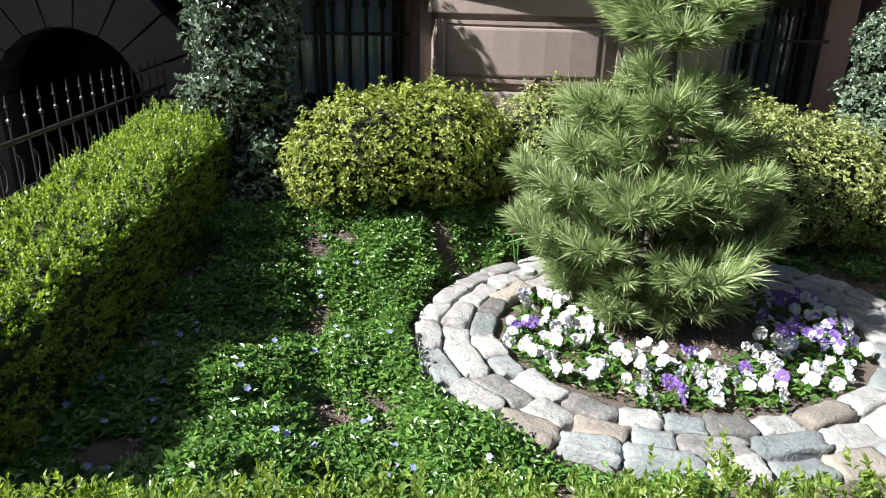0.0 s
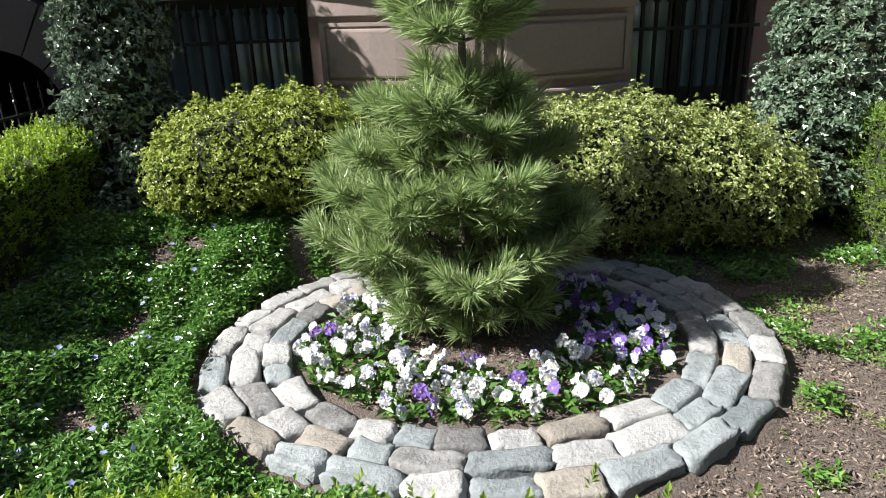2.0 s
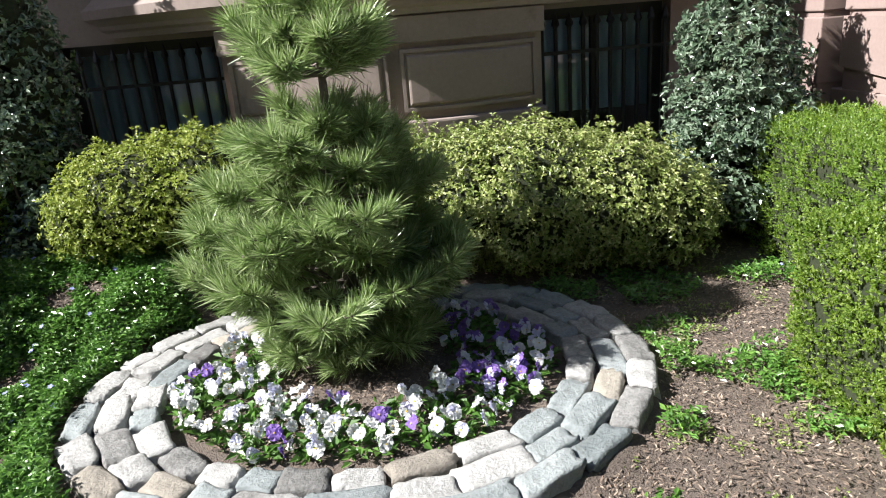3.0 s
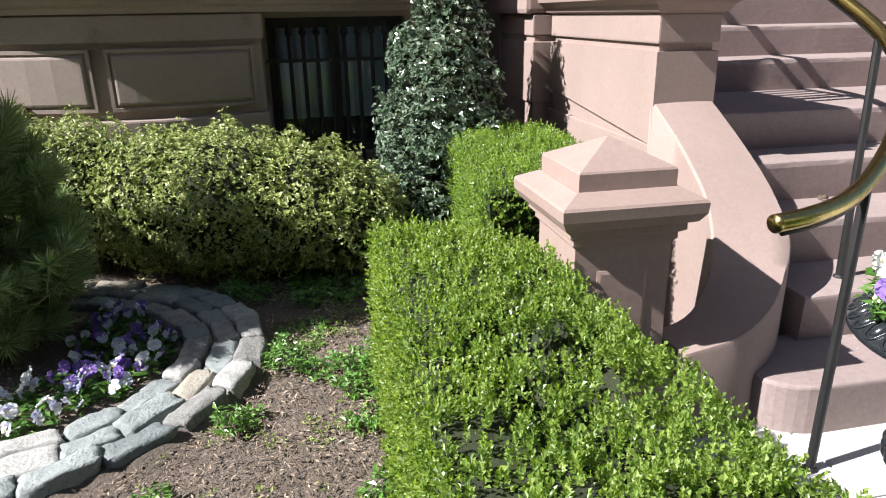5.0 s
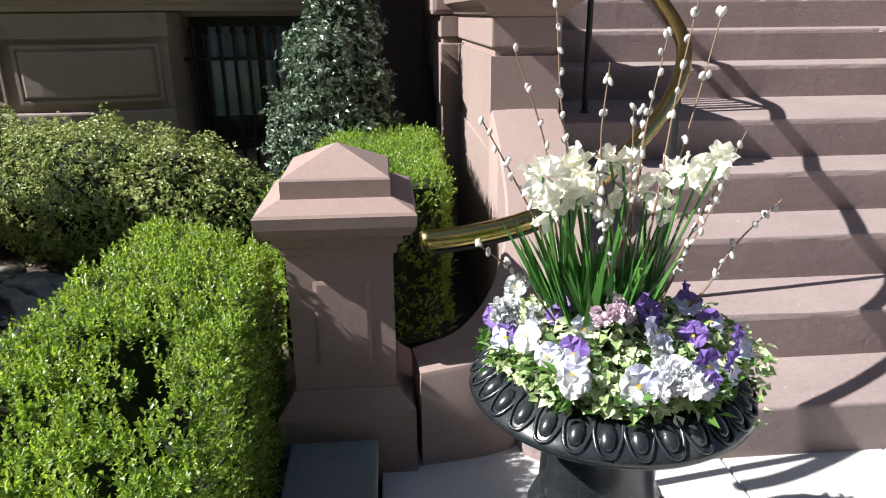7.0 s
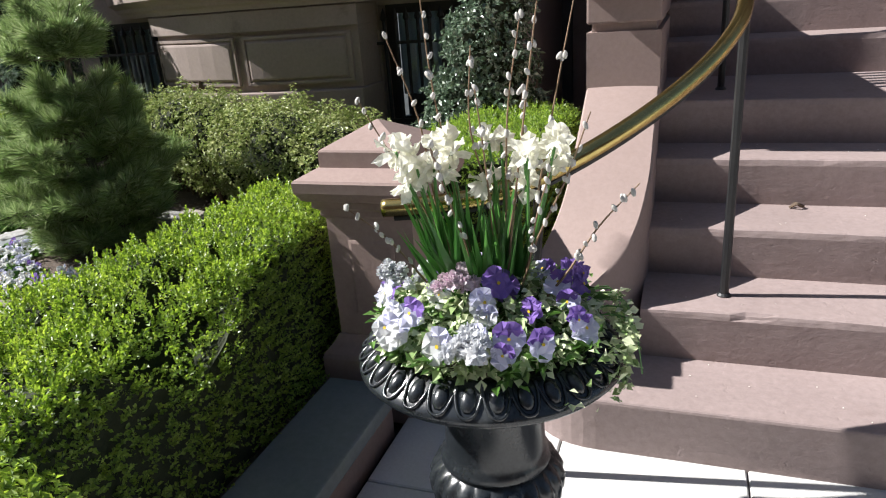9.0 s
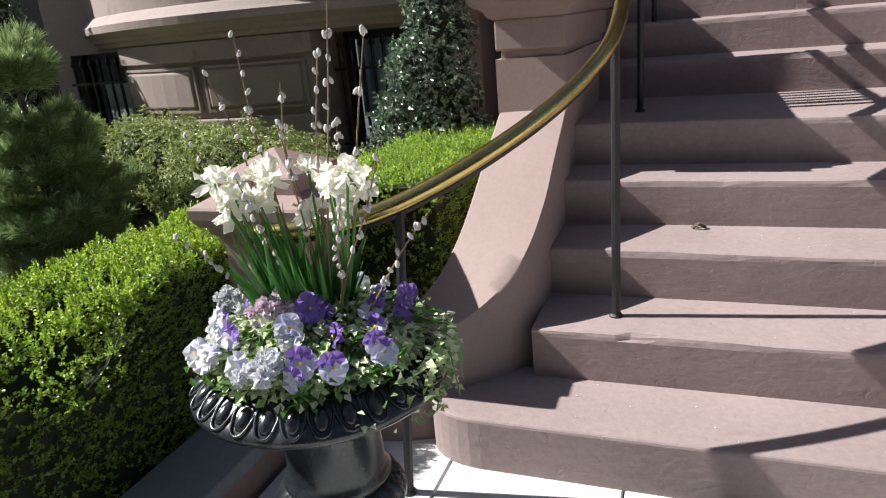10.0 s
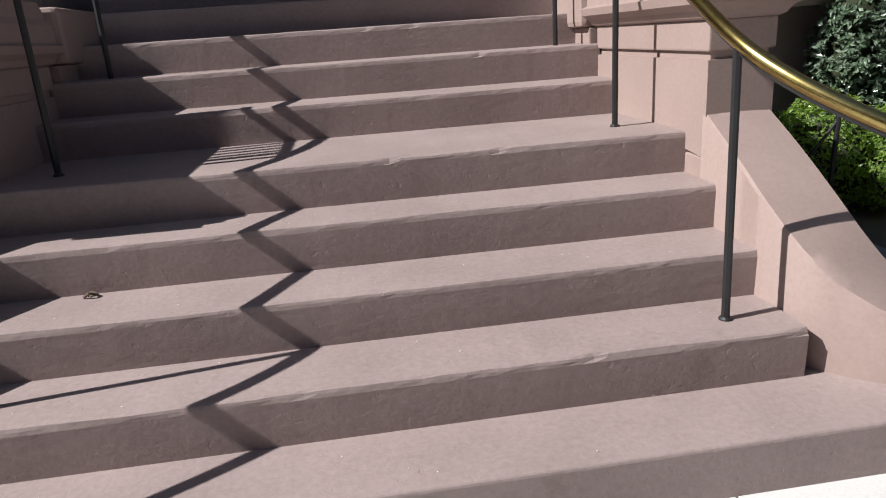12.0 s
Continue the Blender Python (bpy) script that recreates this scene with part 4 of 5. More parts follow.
def cobble(length, depth, height, seed):
    r = random.Random(seed)
    b = bmesh.new()
    bmesh.ops.create_cube(b, size=1.0)
    bmesh.ops.subdivide_edges(b, edges=list(b.edges), cuts=5, use_grid_fill=True)
    for v in b.verts:
        q = v.co * 2
        q = Vector([math.copysign(abs(c) ** 0.7, c) for c in q])
        k = (abs(q.x) ** 11 + abs(q.y) ** 11 + abs(q.z) ** 11) ** (1 / 11)
        n = max(abs(q.x), abs(q.y), abs(q.z))
        q = q * (n / max(k, 1e-6))
        s = Vector((seed * 1.7, seed * 3.1, 0))
        q += Vector((noise.noise(q * 1.1 + s), noise.noise(q * 1.1 + s + Vector((7, 0, 0))), noise.noise(q * 1.3 + s + Vector((0, 7, 0))) * 0.9)) * 0.22
        q += Vector((noise.noise(q * 3.3 + s), noise.noise(q * 3.3 - s), noise.noise(q * 3.1 + s * 2))) * 0.11
        q += Vector((noise.noise(q * 7 + s), noise.noise(q * 7 - s), noise.noise(q * 7 + s * 2))) * 0.035
        v.co = Vector((q.x * length / 2, q.y * depth / 2, q.z * height / 2))
    me = bpy.data.meshes.new("cobble")
    b.to_mesh(me)
    b.free()
    shade(me, True)
    return me


stones_rng = random.Random(4)
COBBLES = [cobble(stones_rng.uniform(0.94, 1.03), stones_rng.uniform(0.94, 1.02), 1.0, i) for i in range(20)]
for me in COBBLES:
    me.materials.append(COBBLE)
COBBLES_TAN = [m.copy() for m in COBBLES[:4]]
COBBLES_GREY = [m.copy() for m in COBBLES[4:10]]
for ms, mt in ((COBBLES_TAN, COBBLE_TAN), (COBBLES_GREY, COBBLE_GREY)):
    for me in ms:
        me.materials[0] = mt
for row in range(3):
    a, b2 = RA - 0.055 - 0.103 * row, RB - 0.055 - 0.103 * row
    # walk the oval by arc length
    table = [0.0]
    for i in range(720):
        t0, t1 = math.radians(i / 2), math.radians((i + 1) / 2)
        table.append(table[-1] + math.hypot(a * (math.cos(t1) - math.cos(t0)), b2 * (math.sin(t1) - math.sin(t0))))
    total, s = table[-1], stones_rng.uniform(0, 0.1)
    end = s + total
    while s < end - 0.09:
        ln = min(stones_rng.uniform(0.13, 0.24) * (1.0 if row < 2 else 0.92), end - s)
        if end - s - ln < 0.09:
            ln = end - s
        mid = (s + ln / 2) % total
        i = min(719, next(k for k in range(720) if table[k + 1] >= mid))
        t = math.radians((i + 0.5) / 2)
        x, y = RX + a * math.cos(t), RY + b2 * math.sin(t)
        yaw = math.degrees(math.atan2(b2 * math.cos(t), -a * math.sin(t)))
        pick = stones_rng.random()
        pool = COBBLES_TAN if pick < 0.08 else COBBLES_GREY if (pick < 0.36 or (math.sin(t) < -0.6 and pick < 0.55)) else COBBLES
        ob = new("cobble", stones_rng.choice(pool))
        ob.parent = ring
        ob.matrix_basis = pose(x - RX, y - RY, 0.004 + stones_rng.uniform(-0.008, 0.008), stones_rng.uniform(-4, 4), stones_rng.uniform(-4, 4), yaw + stones_rng.uniform(-5, 5)) @ Matrix.Diagonal((ln - 0.004, 0.103 * stones_rng.uniform(0.92, 1.03), 0.115, 1))
        s += ln

# ---- young pine ----
pine = thing("pine_tree", (2.83, 2.84, GARDEN), "young pine with long green needles in bushy whorls", "pine tree")
PXY = Vector((2.83, 2.84, 0))
part("trunk", tube([(2.84, 2.83, 0.06), (2.83, 2.84, 0.5), (2.825, 2.85, 1.0), (2.82, 2.86, 1.47)], [0.032, 0.027, 0.018, 0.007], 10), TRUNK, pine, smooth=True)
tuft_p, tuft_d, tuft_s = [], [], []
prand = random.Random(11)
limbs = []
for z, r, n in ((0.19, 0.38, 8), (0.31, 0.53, 9), (0.45, 0.58, 10), (0.60, 0.56, 10), (0.74, 0.50, 9), (0.88, 0.42, 9), (1.00, 0.27, 6), (1.21, 0.27, 9), (1.29, 0.27, 8), (1.38, 0.18, 6)):
    turn = prand.random() * 6.28
    for k in range(n):
        a = turn + 6.283 * k / n + prand.uniform(-0.25, 0.25)
        ln = r * prand.uniform(0.70, 1.18) * (0.80 if math.cos(a) > 0.25 else 1.0)
        root = PXY + Vector((0, 0, z - 0.02 + (prand.uniform(-0.06, 0.06) if z < 1.0 else prand.uniform(-0.015, 0.02))))
        d = Vector((math.cos(a), math.sin(a), 0))
        rise = prand.uniform(0.02, 0.20) if z < 1.0 else prand.uniform(0.05, 0.14)
        line = smooth_line([root, root + d * ln * 0.5 + Vector((0, 0, rise * 0.25)), root + d * ln * 0.86 + Vector((0, 0, rise))], 4)
        limbs.append((line, ln))
        tuft_p.append(line[-1]); tuft_d.append((line[-1] - line[-3]).normalized() + Vector((0, 0, 0.25))); tuft_s.append(1.0)
        for f in (0.42, 0.66, 0.86):
            q = line[int(f * (len(line) - 1))]
            for sgn in (-1, 1):
                if ln * f < 0.13:
                    continue
                side = Vector((-d.y, d.x, 0)) * sgn
                tip = q + (side * 0.6 + d * 0.55 + Vector((0, 0, 0.35))) * ln * 0.26 * prand.uniform(0.7, 1.2)
                limbs.append(([q, q.lerp(tip, 0.6), tip], 0.15))
                tuft_p.append(tip); tuft_d.append((tip - q).normalized() + Vector((0, 0, 0.2))); tuft_s.append(prand.uniform(0.75, 1.0))
spread = ((0.12, 0.34), (0.31, 0.50), (0.45, 0.55), (0.60, 0.53), (0.74, 0.47), (0.88, 0.39), (1.02, 0.24))
for k in range(130):
    z = prand.uniform(0.16, 1.0)
    r = float(np.interp(z, [q[0] for q in spread], [q[1] for q in spread])) * prand.uniform(0.35, 0.80)
    a = prand.uniform(0, 6.283)
    r *= 0.82 if math.cos(a) > 0.25 else 1.0
    d = Vector((math.cos(a), math.sin(a), 0))
    foot, tip = PXY + d * r * 0.35 + Vector((0, 0, z - 0.07)), PXY + d * r + Vector((0, 0, z))
    limbs.append(([foot, foot.lerp(tip, 0.6) - Vector((0, 0, 0.01)), tip], 0.15))
    tuft_p.append(tip); tuft_d.append(d * 0.7 + Vector((prand.uniform(-0.4, 0.4), prand.uniform(-0.4, 0.4), prand.uniform(0.1, 0.8)))); tuft_s.append(prand.uniform(0.75, 1.0))
tuft_p.append(PXY + Vector((0, 0.02, 1.44))); tuft_d.append(Vector((0, 0, 1))); tuft_s.append(1.0)
lb = bmesh.new()
for line, ln in limbs:
    tube(line, [max(0.003, 0.012 * (1 - 0.7 * i / len(line)) * min(1, ln * 2)) for i in range(len(line))], 5, bm=lb)
tagged(part("branchwork", lb, TRUNK, pine), kind="stuff")
TP, TD, TS = np.array(tuft_p), unit(np.array(tuft_d)), np.array(tuft_s)
K = 150
base = np.repeat(TP, K, 0)
axis = np.repeat(TD, K, 0)
back = rng.random(len(base))
base = base - axis * (back ** 1.2 * 0.115)[:, None] * np.repeat(TS, K)[:, None]
radial = unit(np.cross(axis, rand_dirs(len(base))))
ways = unit(axis * (0.45 + 0.95 * rng.random((len(base), 1)) - 0.25 * back[:, None]) + radial * (0.35 + 0.6 * rng.random((len(base), 1))) + np.array([0, 0, 0.12]))
ln = (0.065 + 0.055 * rng.random(len(base))) * np.repeat(TS, K)
face = unit(np.cross(ways, rand_dirs(len(base))))
part("needles", leaf_mesh("needles", base, ways, face, ln, 0.0027, 0.0, 0.08), NEEDLE, pine, "long green needles in tufts")

# ---- ground cover and soil litter ----
def LIE(p):
    return np.array([lie(x, y) for x, y in p[:, :2]])


def oval(p, grow=0.0):
    return ((p[:, 0] - RX) / (RA + grow)) ** 2 + ((p[:, 1] - RY) / (RB + grow)) ** 2


n = 110000
p = np.stack([0.62 + rng.random(n) * 2.15, 1.30 + rng.random(n) * 2.45, np.zeros(n)], 1)
mask = (oval(p, 0.03) > 1) & (p[:, 0] < 2.66 + 0.12 * wobble(p, 5.0)) & (wobble(p, 5.5, 2.0) + 0.35 * wobble(p, 17.0) > -0.78) & (p[:, 0] > 0.56 + 0.22 * (p[:, 1] - 1.4))
mask &= ~((p[:, 1] > 3.0) & (p[:, 1] < 3.22) & (p[:, 0] > 2.3) & (wobble(p, 7.0, 1.0) < -0.35))
mask &= ~((p[:, 0] > 1.85) & (p[:, 1] < 1.75) & (p[:, 0] > 2.35))
n2 = 13000
q = np.stack([3.35 + rng.random(n2) * 1.45, 1.5 + rng.random(n2) * 1.9, np.zeros(n2)], 1)
spots = [(4.15, 3.12, 0.17), (3.78, 3.20, 0.15), (4.02, 2.70, 0.13), (3.98, 2.45, 0.10), (4.22, 2.35, 0.12), (3.83, 2.1, 0.07), (4.25, 2.0, 0.10), (4.22, 1.6, 0.09), (3.62, 1.75, 0.05), (4.05, 3.30, 0.10), (4.66, 3.13, 0.13), (4.98, 3.25, 0.14), (4.23, 2.23, 0.10), (4.33, 2.29, 0.11)]
mq = np.zeros(n2, bool)
for sx, sy, sr in spots:
    mq |= np.hypot(q[:, 0] - sx, q[:, 1] - sy) < sr * (1 + 0.4 * wobble(q, 14.0))
p = np.concatenate([p[mask], q[mq & (oval(q, 0.02) > 1)]])
mound = 0.045 + 0.062 * (wobble(p, 5.5, 2.0) + 0.4 * wobble(p, 17.0) + 0.4)
p[:, 2] = LIE(p) - 0.01 + np.maximum(0.01, mound) * (0.35 + 0.75 * rng.random(len(p)))
base = np.repeat(p, 2, 0) + rng.normal(size=(2 * len(p), 3)) * [0.006, 0.006, 0.004]
ways = rand_dirs(len(base)) * [1, 1, 0.35] + [0, 0, 0.30]
size = 0.026 * (0.6 + 0.6 * rng.random(len(base)))
vinca = solo("periwinkle", leaf_mesh("periwinkle", base, ways, unit(rng.normal(size=base.shape) * 0.45 + [0, 0, 1]), size, size * 0.52, 0.18, 0.2), VINCA_LEAF, "low mat of glossy dark green periwinkle leaves", "ground cover", "stuff")


def simple_flowers(name, places, face, radius, petals, material, label, category):
    base, ways, nrm = [], [], []
    side = unit(np.cross(face, rand_dirs(len(places))))
    up = np.cross(face, side)
    for k in range(petals):
        a = 6.283 * k / petals
        base.append(places)
        ways.append(side * math.cos(a) + up * math.sin(a) + face * 0.15)
        nrm.append(face)
    base, ways, nrm = np.concatenate(base), np.concatenate(ways), np.concatenate(nrm)
    return solo(name, leaf_mesh(name, base, ways, nrm, radius, radius * 0.95, 0.05, 0.0), material, label, category, "stuff")


pick = p[rng.choice(len(p), 120, replace=False)]
pick = pick + [0, 0, 0.028]
simple_flowers("periwinkle_flowers", pick, unit(rng.normal(size=pick.shape) * 0.4 + [0, -0.35, 1]), 0.012, 5, PETAL_DUSTY, "scattered small lavender-blue periwinkle flowers", "flowers")

n = 90000
c = np.stack([1.0 + rng.random(n) * 3.8, 1.25 + rng.random(n) * 2.7, np.zeros(n)], 1)
inside = oval(c, -0.36) < 1
c = c[(oval(c, 0.02) > 1) | inside]
c[:, 2] = LIE(c) + 0.010 + 0.009 * rng.random(len(c)) + 0.026 * (oval(c) < 1)
w = rand_dirs(len(c)) * [1, 1, 0.25]
size = 0.007 + 0.019 * rng.random(len(c)) ** 2
solo("bark_mulch", leaf_mesh("bark_mulch", c, w, unit(rng.normal(size=c.shape) * 0.35 + [0, 0, 1]), size, size * 0.28, 0.1, 0.0), CHIPS, "brown shredded bark and dead leaf bits on the soil", "mulch", "stuff")

# low weeds on the open soil
n = 3200
q = np.stack([3.55 + rng.random(n) * 1.05, 1.35 + rng.random(n) * 1.95, np.zeros(n)], 1)
q = q[(oval(q, 0.03) > 1) & (wobble(q, 8.0, 5.0) + 0.5 * wobble(q, 23.0) > 0.12 + 0.35 * (q[:, 1] < 1.9))]
q[:, 2] = LIE(q) + 0.004 + 0.02 * rng.random(len(q))
b3 = np.repeat(q, 4, 0) + rng.normal(size=(4 * len(q), 3)) * [0.008, 0.008, 0.003]
size = 0.013 * (0.6 + 0.8 * rng.random(len(b3)))
solo("weeds", leaf_mesh("weeds", b3, rand_dirs(len(b3)) * [1, 1, 0.4] + [0, 0, 0.45], unit(rng.normal(size=b3.shape) * 0.5 + [0, 0, 1]), size, size * 0.5, 0.15, 0.1), WEED_LEAF, "thin patches of pale green weeds on the soil", "weeds", "stuff")

# ---- pansies ----
frand = random.Random(21)


def petal_fan(bm, centre, normal, away, length, width, cup):
    """One rounded, slightly ruffled petal: a fan about its own middle."""
    nrm, out = Vector(normal).normalized(), Vector(away).normalized()
    side = nrm.cross(out)
    mid = bm.verts.new(Vector(centre) + out * length * 0.52 + nrm * cup)
    rim = []
    for k in range(11):
        th = 2 * math.pi * k / 11
        lift = 0.17 * math.sin(k * 2.3 + length * 700) * length if math.cos(th) > -0.5 else 0.0
        rim.append(bm.verts.new(Vector(centre) + out * length * (0.52 + 0.5 * math.cos(th)) + side * width * 0.5 * math.sin(th) * (1.0 if math.cos(th) > -0.2 else 0.75) + nrm * (lift + cup * (0.4 + math.cos(th)))))
    for a, c in zip(rim, rim[1:] + rim[:1]):
        bm.faces.new((mid, a, c))


def pansy_bloom(radius, seed):
    r = random.Random(seed)
    back, front, eye = bmesh.new(), bmesh.new(), bmesh.new()
    n = Vector((0, 0, 1))
    for a in (60, 120):
        petal_fan(back, (0, 0, -0.002), n, (math.cos(math.radians(a)), math.sin(math.radians(a)), 0), radius * r.uniform(0.9, 1.1), radius * 1.25, r.uniform(0.0, 0.006))
    for a in (-5, 185):
        petal_fan(front, (0, 0, 0.0), n, (math.cos(math.radians(a)), math.sin(math.radians(a)), 0), radius * r.uniform(0.8, 1.0), radius * r.uniform(0.95, 1.2), r.uniform(-0.004, 0.007))
    petal_fan(front, (0, 0, 0.002), n, (0, -1, 0), radius * r.uniform(0.85, 1.1), radius * r.uniform(1.2, 1.45), r.uniform(-0.007, 0.003))
    e = bmesh.ops.create_circle(eye, cap_ends=True, segments=8, radius=radius * 0.11, matrix=Matrix.Translation((0, 0, 0.005)))
    out = []
    for bmx in (back, front, eye):
        me = bpy.data.meshes.new("bloom")
        bmx.to_mesh(me)
        bmx.free()
        out.append(me)
    return out


def tinted(me, material):
    m = me.copy()
    m.materials.clear()
    m.materials.append(material)
    return m


BLOOMS = [pansy_bloom(frand.uniform(0.021, 0.027), i) for i in range(9)]
COLOURS = {"white": (PETAL_WHITE, PETAL_WHITE), "lavender": (PETAL_BLUE, PETAL_WHITE), "purple": (PETAL_PURPLE, PETAL_PURPLE), "violet": (PETAL_PURPLE, PETAL_BLUE)}
BLOOM_SET = {c: [(tinted(b, bm_), tinted(f, fm), tinted(e, EYE_YELLOW)) for b, f, e in BLOOMS] for c, (bm_, fm) in COLOURS.items()}


def place_bloom(parent, colour, at, facing, scale=1.0, spin=0.0):
    """A bloom of two back petals, a face of three, and a yellow eye."""
    b, f, e = frand.choice(BLOOM_SET[colour])
    q = Vector(facing).normalized().to_track_quat("Z", "Y").to_matrix().to_4x4()
    m = Matrix.Translation(at) @ q @ pose(0, 0, 0, 0, 0, spin) @ Matrix.Scale(scale, 4)
    ob = new("bloom", f)
    ob.parent, ob.matrix_basis = parent, m
    for nm, me in (("back_petals", b), ("eye", e)):
        o = new(nm, me)
        o.parent = ob
    return ob


def leaf_tuft(n, spread, height, leaf, material_name="foliage"):
    base = np.zeros((n, 3)) + rng.normal(size=(n, 3)) * [spread * 0.35, spread * 0.35, 0]
    base[:, 2] = np.abs(rng.random(n)) * height * 0.6
    ways = rand_dirs(n) * [1, 1, 0.4] + [0, 0, 0.45]
    size = leaf * (0.7 + 0.6 * rng.random(n))
    return leaf_mesh("foliage", base, ways, unit(rng.normal(size=(n, 3)) * 0.4 + [0, 0, 1]), size, size * 0.5, 0.12, 0.3)


TUFTS = [leaf_tuft(34, 0.055, 0.11, 0.038) for _ in range(4)]
for me in TUFTS:
    me.materials.append(FLOWER_LEAF)
LABELS = {"white": "white pansy in bloom in the cobbled bed", "lavender": "pale lavender and white pansy in the cobbled bed", "purple": "deep purple pansy in the cobbled bed", "violet": "violet and blue pansy in the cobbled bed"}
placed = []
for k in range(4000):
    t = frand.uniform(0, 6.283)
    f = math.sqrt(frand.uniform(0.25, 1.0))
    x, y = RX + (RA - 0.365) * f * math.cos(t), RY + (RB - 0.365) * f * math.sin(t)
    if y > RY + 0.42 or math.hypot(x - 2.83, y - 2.84) < 0.22 or (abs(x - RX) < 0.3 and y > RY + 0.1):
        continue
    if any(math.hypot(x - a, y - b) < 0.058 for a, b in placed):
        continue
    placed.append((x, y))
    if len(placed) > 105:
        break
for x, y in placed:
    right = (x - RX) / (RA - 0.36)
    if right > 0.45 and y > RY - 0.30:
        colour = frand.choice(["purple", "violet", "violet", "lavender", "lavender", "white"])
    else:
        colour = frand.choices(["white", "lavender", "violet", "purple"], [6.0, 4, 1.0, 0.6])[0]
    plant = thing("pansy", (x, y, GARDEN), LABELS[colour], "pansy", "pansies round the pine")
    fo = new("foliage", frand.choice(TUFTS))
    fo.parent = plant
    fo.matrix_basis = pose(0, 0, 0, 0, 0, frand.uniform(0, 360))
    for j in range(frand.choice([1, 2, 2, 3, 3])):
        a = frand.uniform(0, 6.28)
        place_bloom(plant, colour, (0.035 * math.cos(a), 0.035 * math.sin(a), frand.uniform(0.06, 0.105)), (frand.uniform(-1.0, 0.8), frand.uniform(-1.1, 0.2), frand.uniform(0.1, 0.9)), frand.uniform(0.85, 1.2), frand.uniform(-40, 40))

# ---- the urn and its planting ----
UX, UY, UZ = 5.575, 1.20, 0.0
urn = thing("garden_urn", (UX, UY, 0), "black cast iron urn with a fluted bulb and egg-moulded rim", "urn")
part("base", box(UX - 0.12, UX + 0.12, UY - 0.12, UY + 0.12, 0.0, 0.06, 0.008), CAST, urn)
part("stem", lathe([(0.105, 0.06), (0.10, 0.075), (0.075, 0.10), (0.058, 0.15), (0.055, 0.20), (0.07, 0.225), (0.075, 0.235)], 40, (UX, UY, 0)), CAST, urn, smooth=True)
part("fluted_bulb", lathe([(0.07, 0.235), (0.10, 0.24), (0.132, 0.26), (0.150, 0.29), (0.153, 0.32), (0.142, 0.345), (0.125, 0.36), (0.118, 0.365)], 176, (UX, UY, 0), wave=lambda a, r, z: (abs(math.sin(a * 11)) ** 0.6 - 0.7) * 0.014 * (1 if 0.238 < z < 0.357 else 0)), CAST, urn, "ring of rounded flutes", True)
part("body", lathe([(0.118, 0.365), (0.124, 0.368), (0.126, 0.377), (0.119, 0.387), (0.113, 0.405), (0.111, 0.47), (0.113, 0.54), (0.125, 0.565), (0.15, 0.58)], 48, (UX, UY, 0)), CAST, urn, smooth=True)
rim = lathe([(0.145, 0.575), (0.197, 0.588), (0.245, 0.605), (0.274, 0.622), (0.283, 0.632), (0.280, 0.642), (0.269, 0.652), (0.245, 0.672), (0.224, 0.685), (0.215, 0.688), (0.20, 0.675), (0.12, 0.64)], 96, (UX, UY, 0))
part("rim", rim, CAST, urn, smooth=True)
for k in range(30):
    a = 6.2832 * k / 30
    egg = bmesh.new()
    s = bmesh.ops.create_uvsphere(egg, u_segments=10, v_segments=8, radius=1.0)
    tilt = Matrix.Translation((UX + 0.250 * math.cos(a), UY + 0.250 * math.sin(a), 0.664)) @ pose(0, 0, 0, 0, 0, math.degrees(a)) @ pose(0, 0, 0, 0, 38, 0) @ Matrix.Diagonal((0.027, 0.0165, 0.013, 1))
    egg.transform(tilt)
    loop = smooth_line([tilt @ Vector(q) for q in ((-1.2, -1.35, 0.2), (-0.2, -1.45, 0.3), (1.0, -0.9, 0.3), (1.3, 0, 0.25), (1.0, 0.9, 0.3), (-0.2, 1.45, 0.3), (-1.2, 1.35, 0.2))], 3)
    tube(loop, 0.0036, 5, bm=egg)
    part("egg_moulding", egg, CAST, urn, smooth=True)
part("potting_soil", lathe([(0.05, 0.60), (0.215, 0.635), (0.19, 0.65), (0.05, 0.66)], 24, (UX, UY, 0)), SOIL, urn)

TOP = 0.675
# variegated ivy mound and trails
n = 3600
d = rng.random(n) * 6.283
r = 0.23 * np.sqrt(rng.random(n))
hgt = 0.09 * (1 - (r / 0.29) ** 2) + 0.02
pt = np.stack([UX + r * np.cos(d), UY + r * np.sin(d), TOP + hgt * (0.3 + 0.9 * rng.random(n))], 1)
over = rng.random(n) < 0.07
ang = rng.normal(0.05, 0.33, n)
pt[over] = np.stack([UX + 0.283 * np.cos(ang), UY + 0.283 * np.sin(ang), TOP + 0.05 - 0.13 * rng.random(n) ** 1.5], 1)[over]
pt[over] += rng.normal(size=(over.sum(), 3)) * 0.009
ways = unit(np.stack([np.cos(d), np.sin(d), 0.3 - 0.5 * rng.random(n)], 1) + rng.normal(size=(n, 3)) * 0.5)
size = 0.021 * (0.6 + 0.7 * rng.random(n))
ivy = thing("ivy", (UX, UY, TOP), "cream-edged ivy spilling over the urn's rim", "ivy")
part("foliage", leaf_mesh("foliage", pt, ways, unit(rng.normal(size=(n, 3)) * 0.4 + np.stack([0.4 * np.cos(d), 0.4 * np.sin(d), np.ones(n)], 1)), size, size * 0.85, 0.15, 0.2), IVY_LEAF, ivy)
tr = bmesh.new()
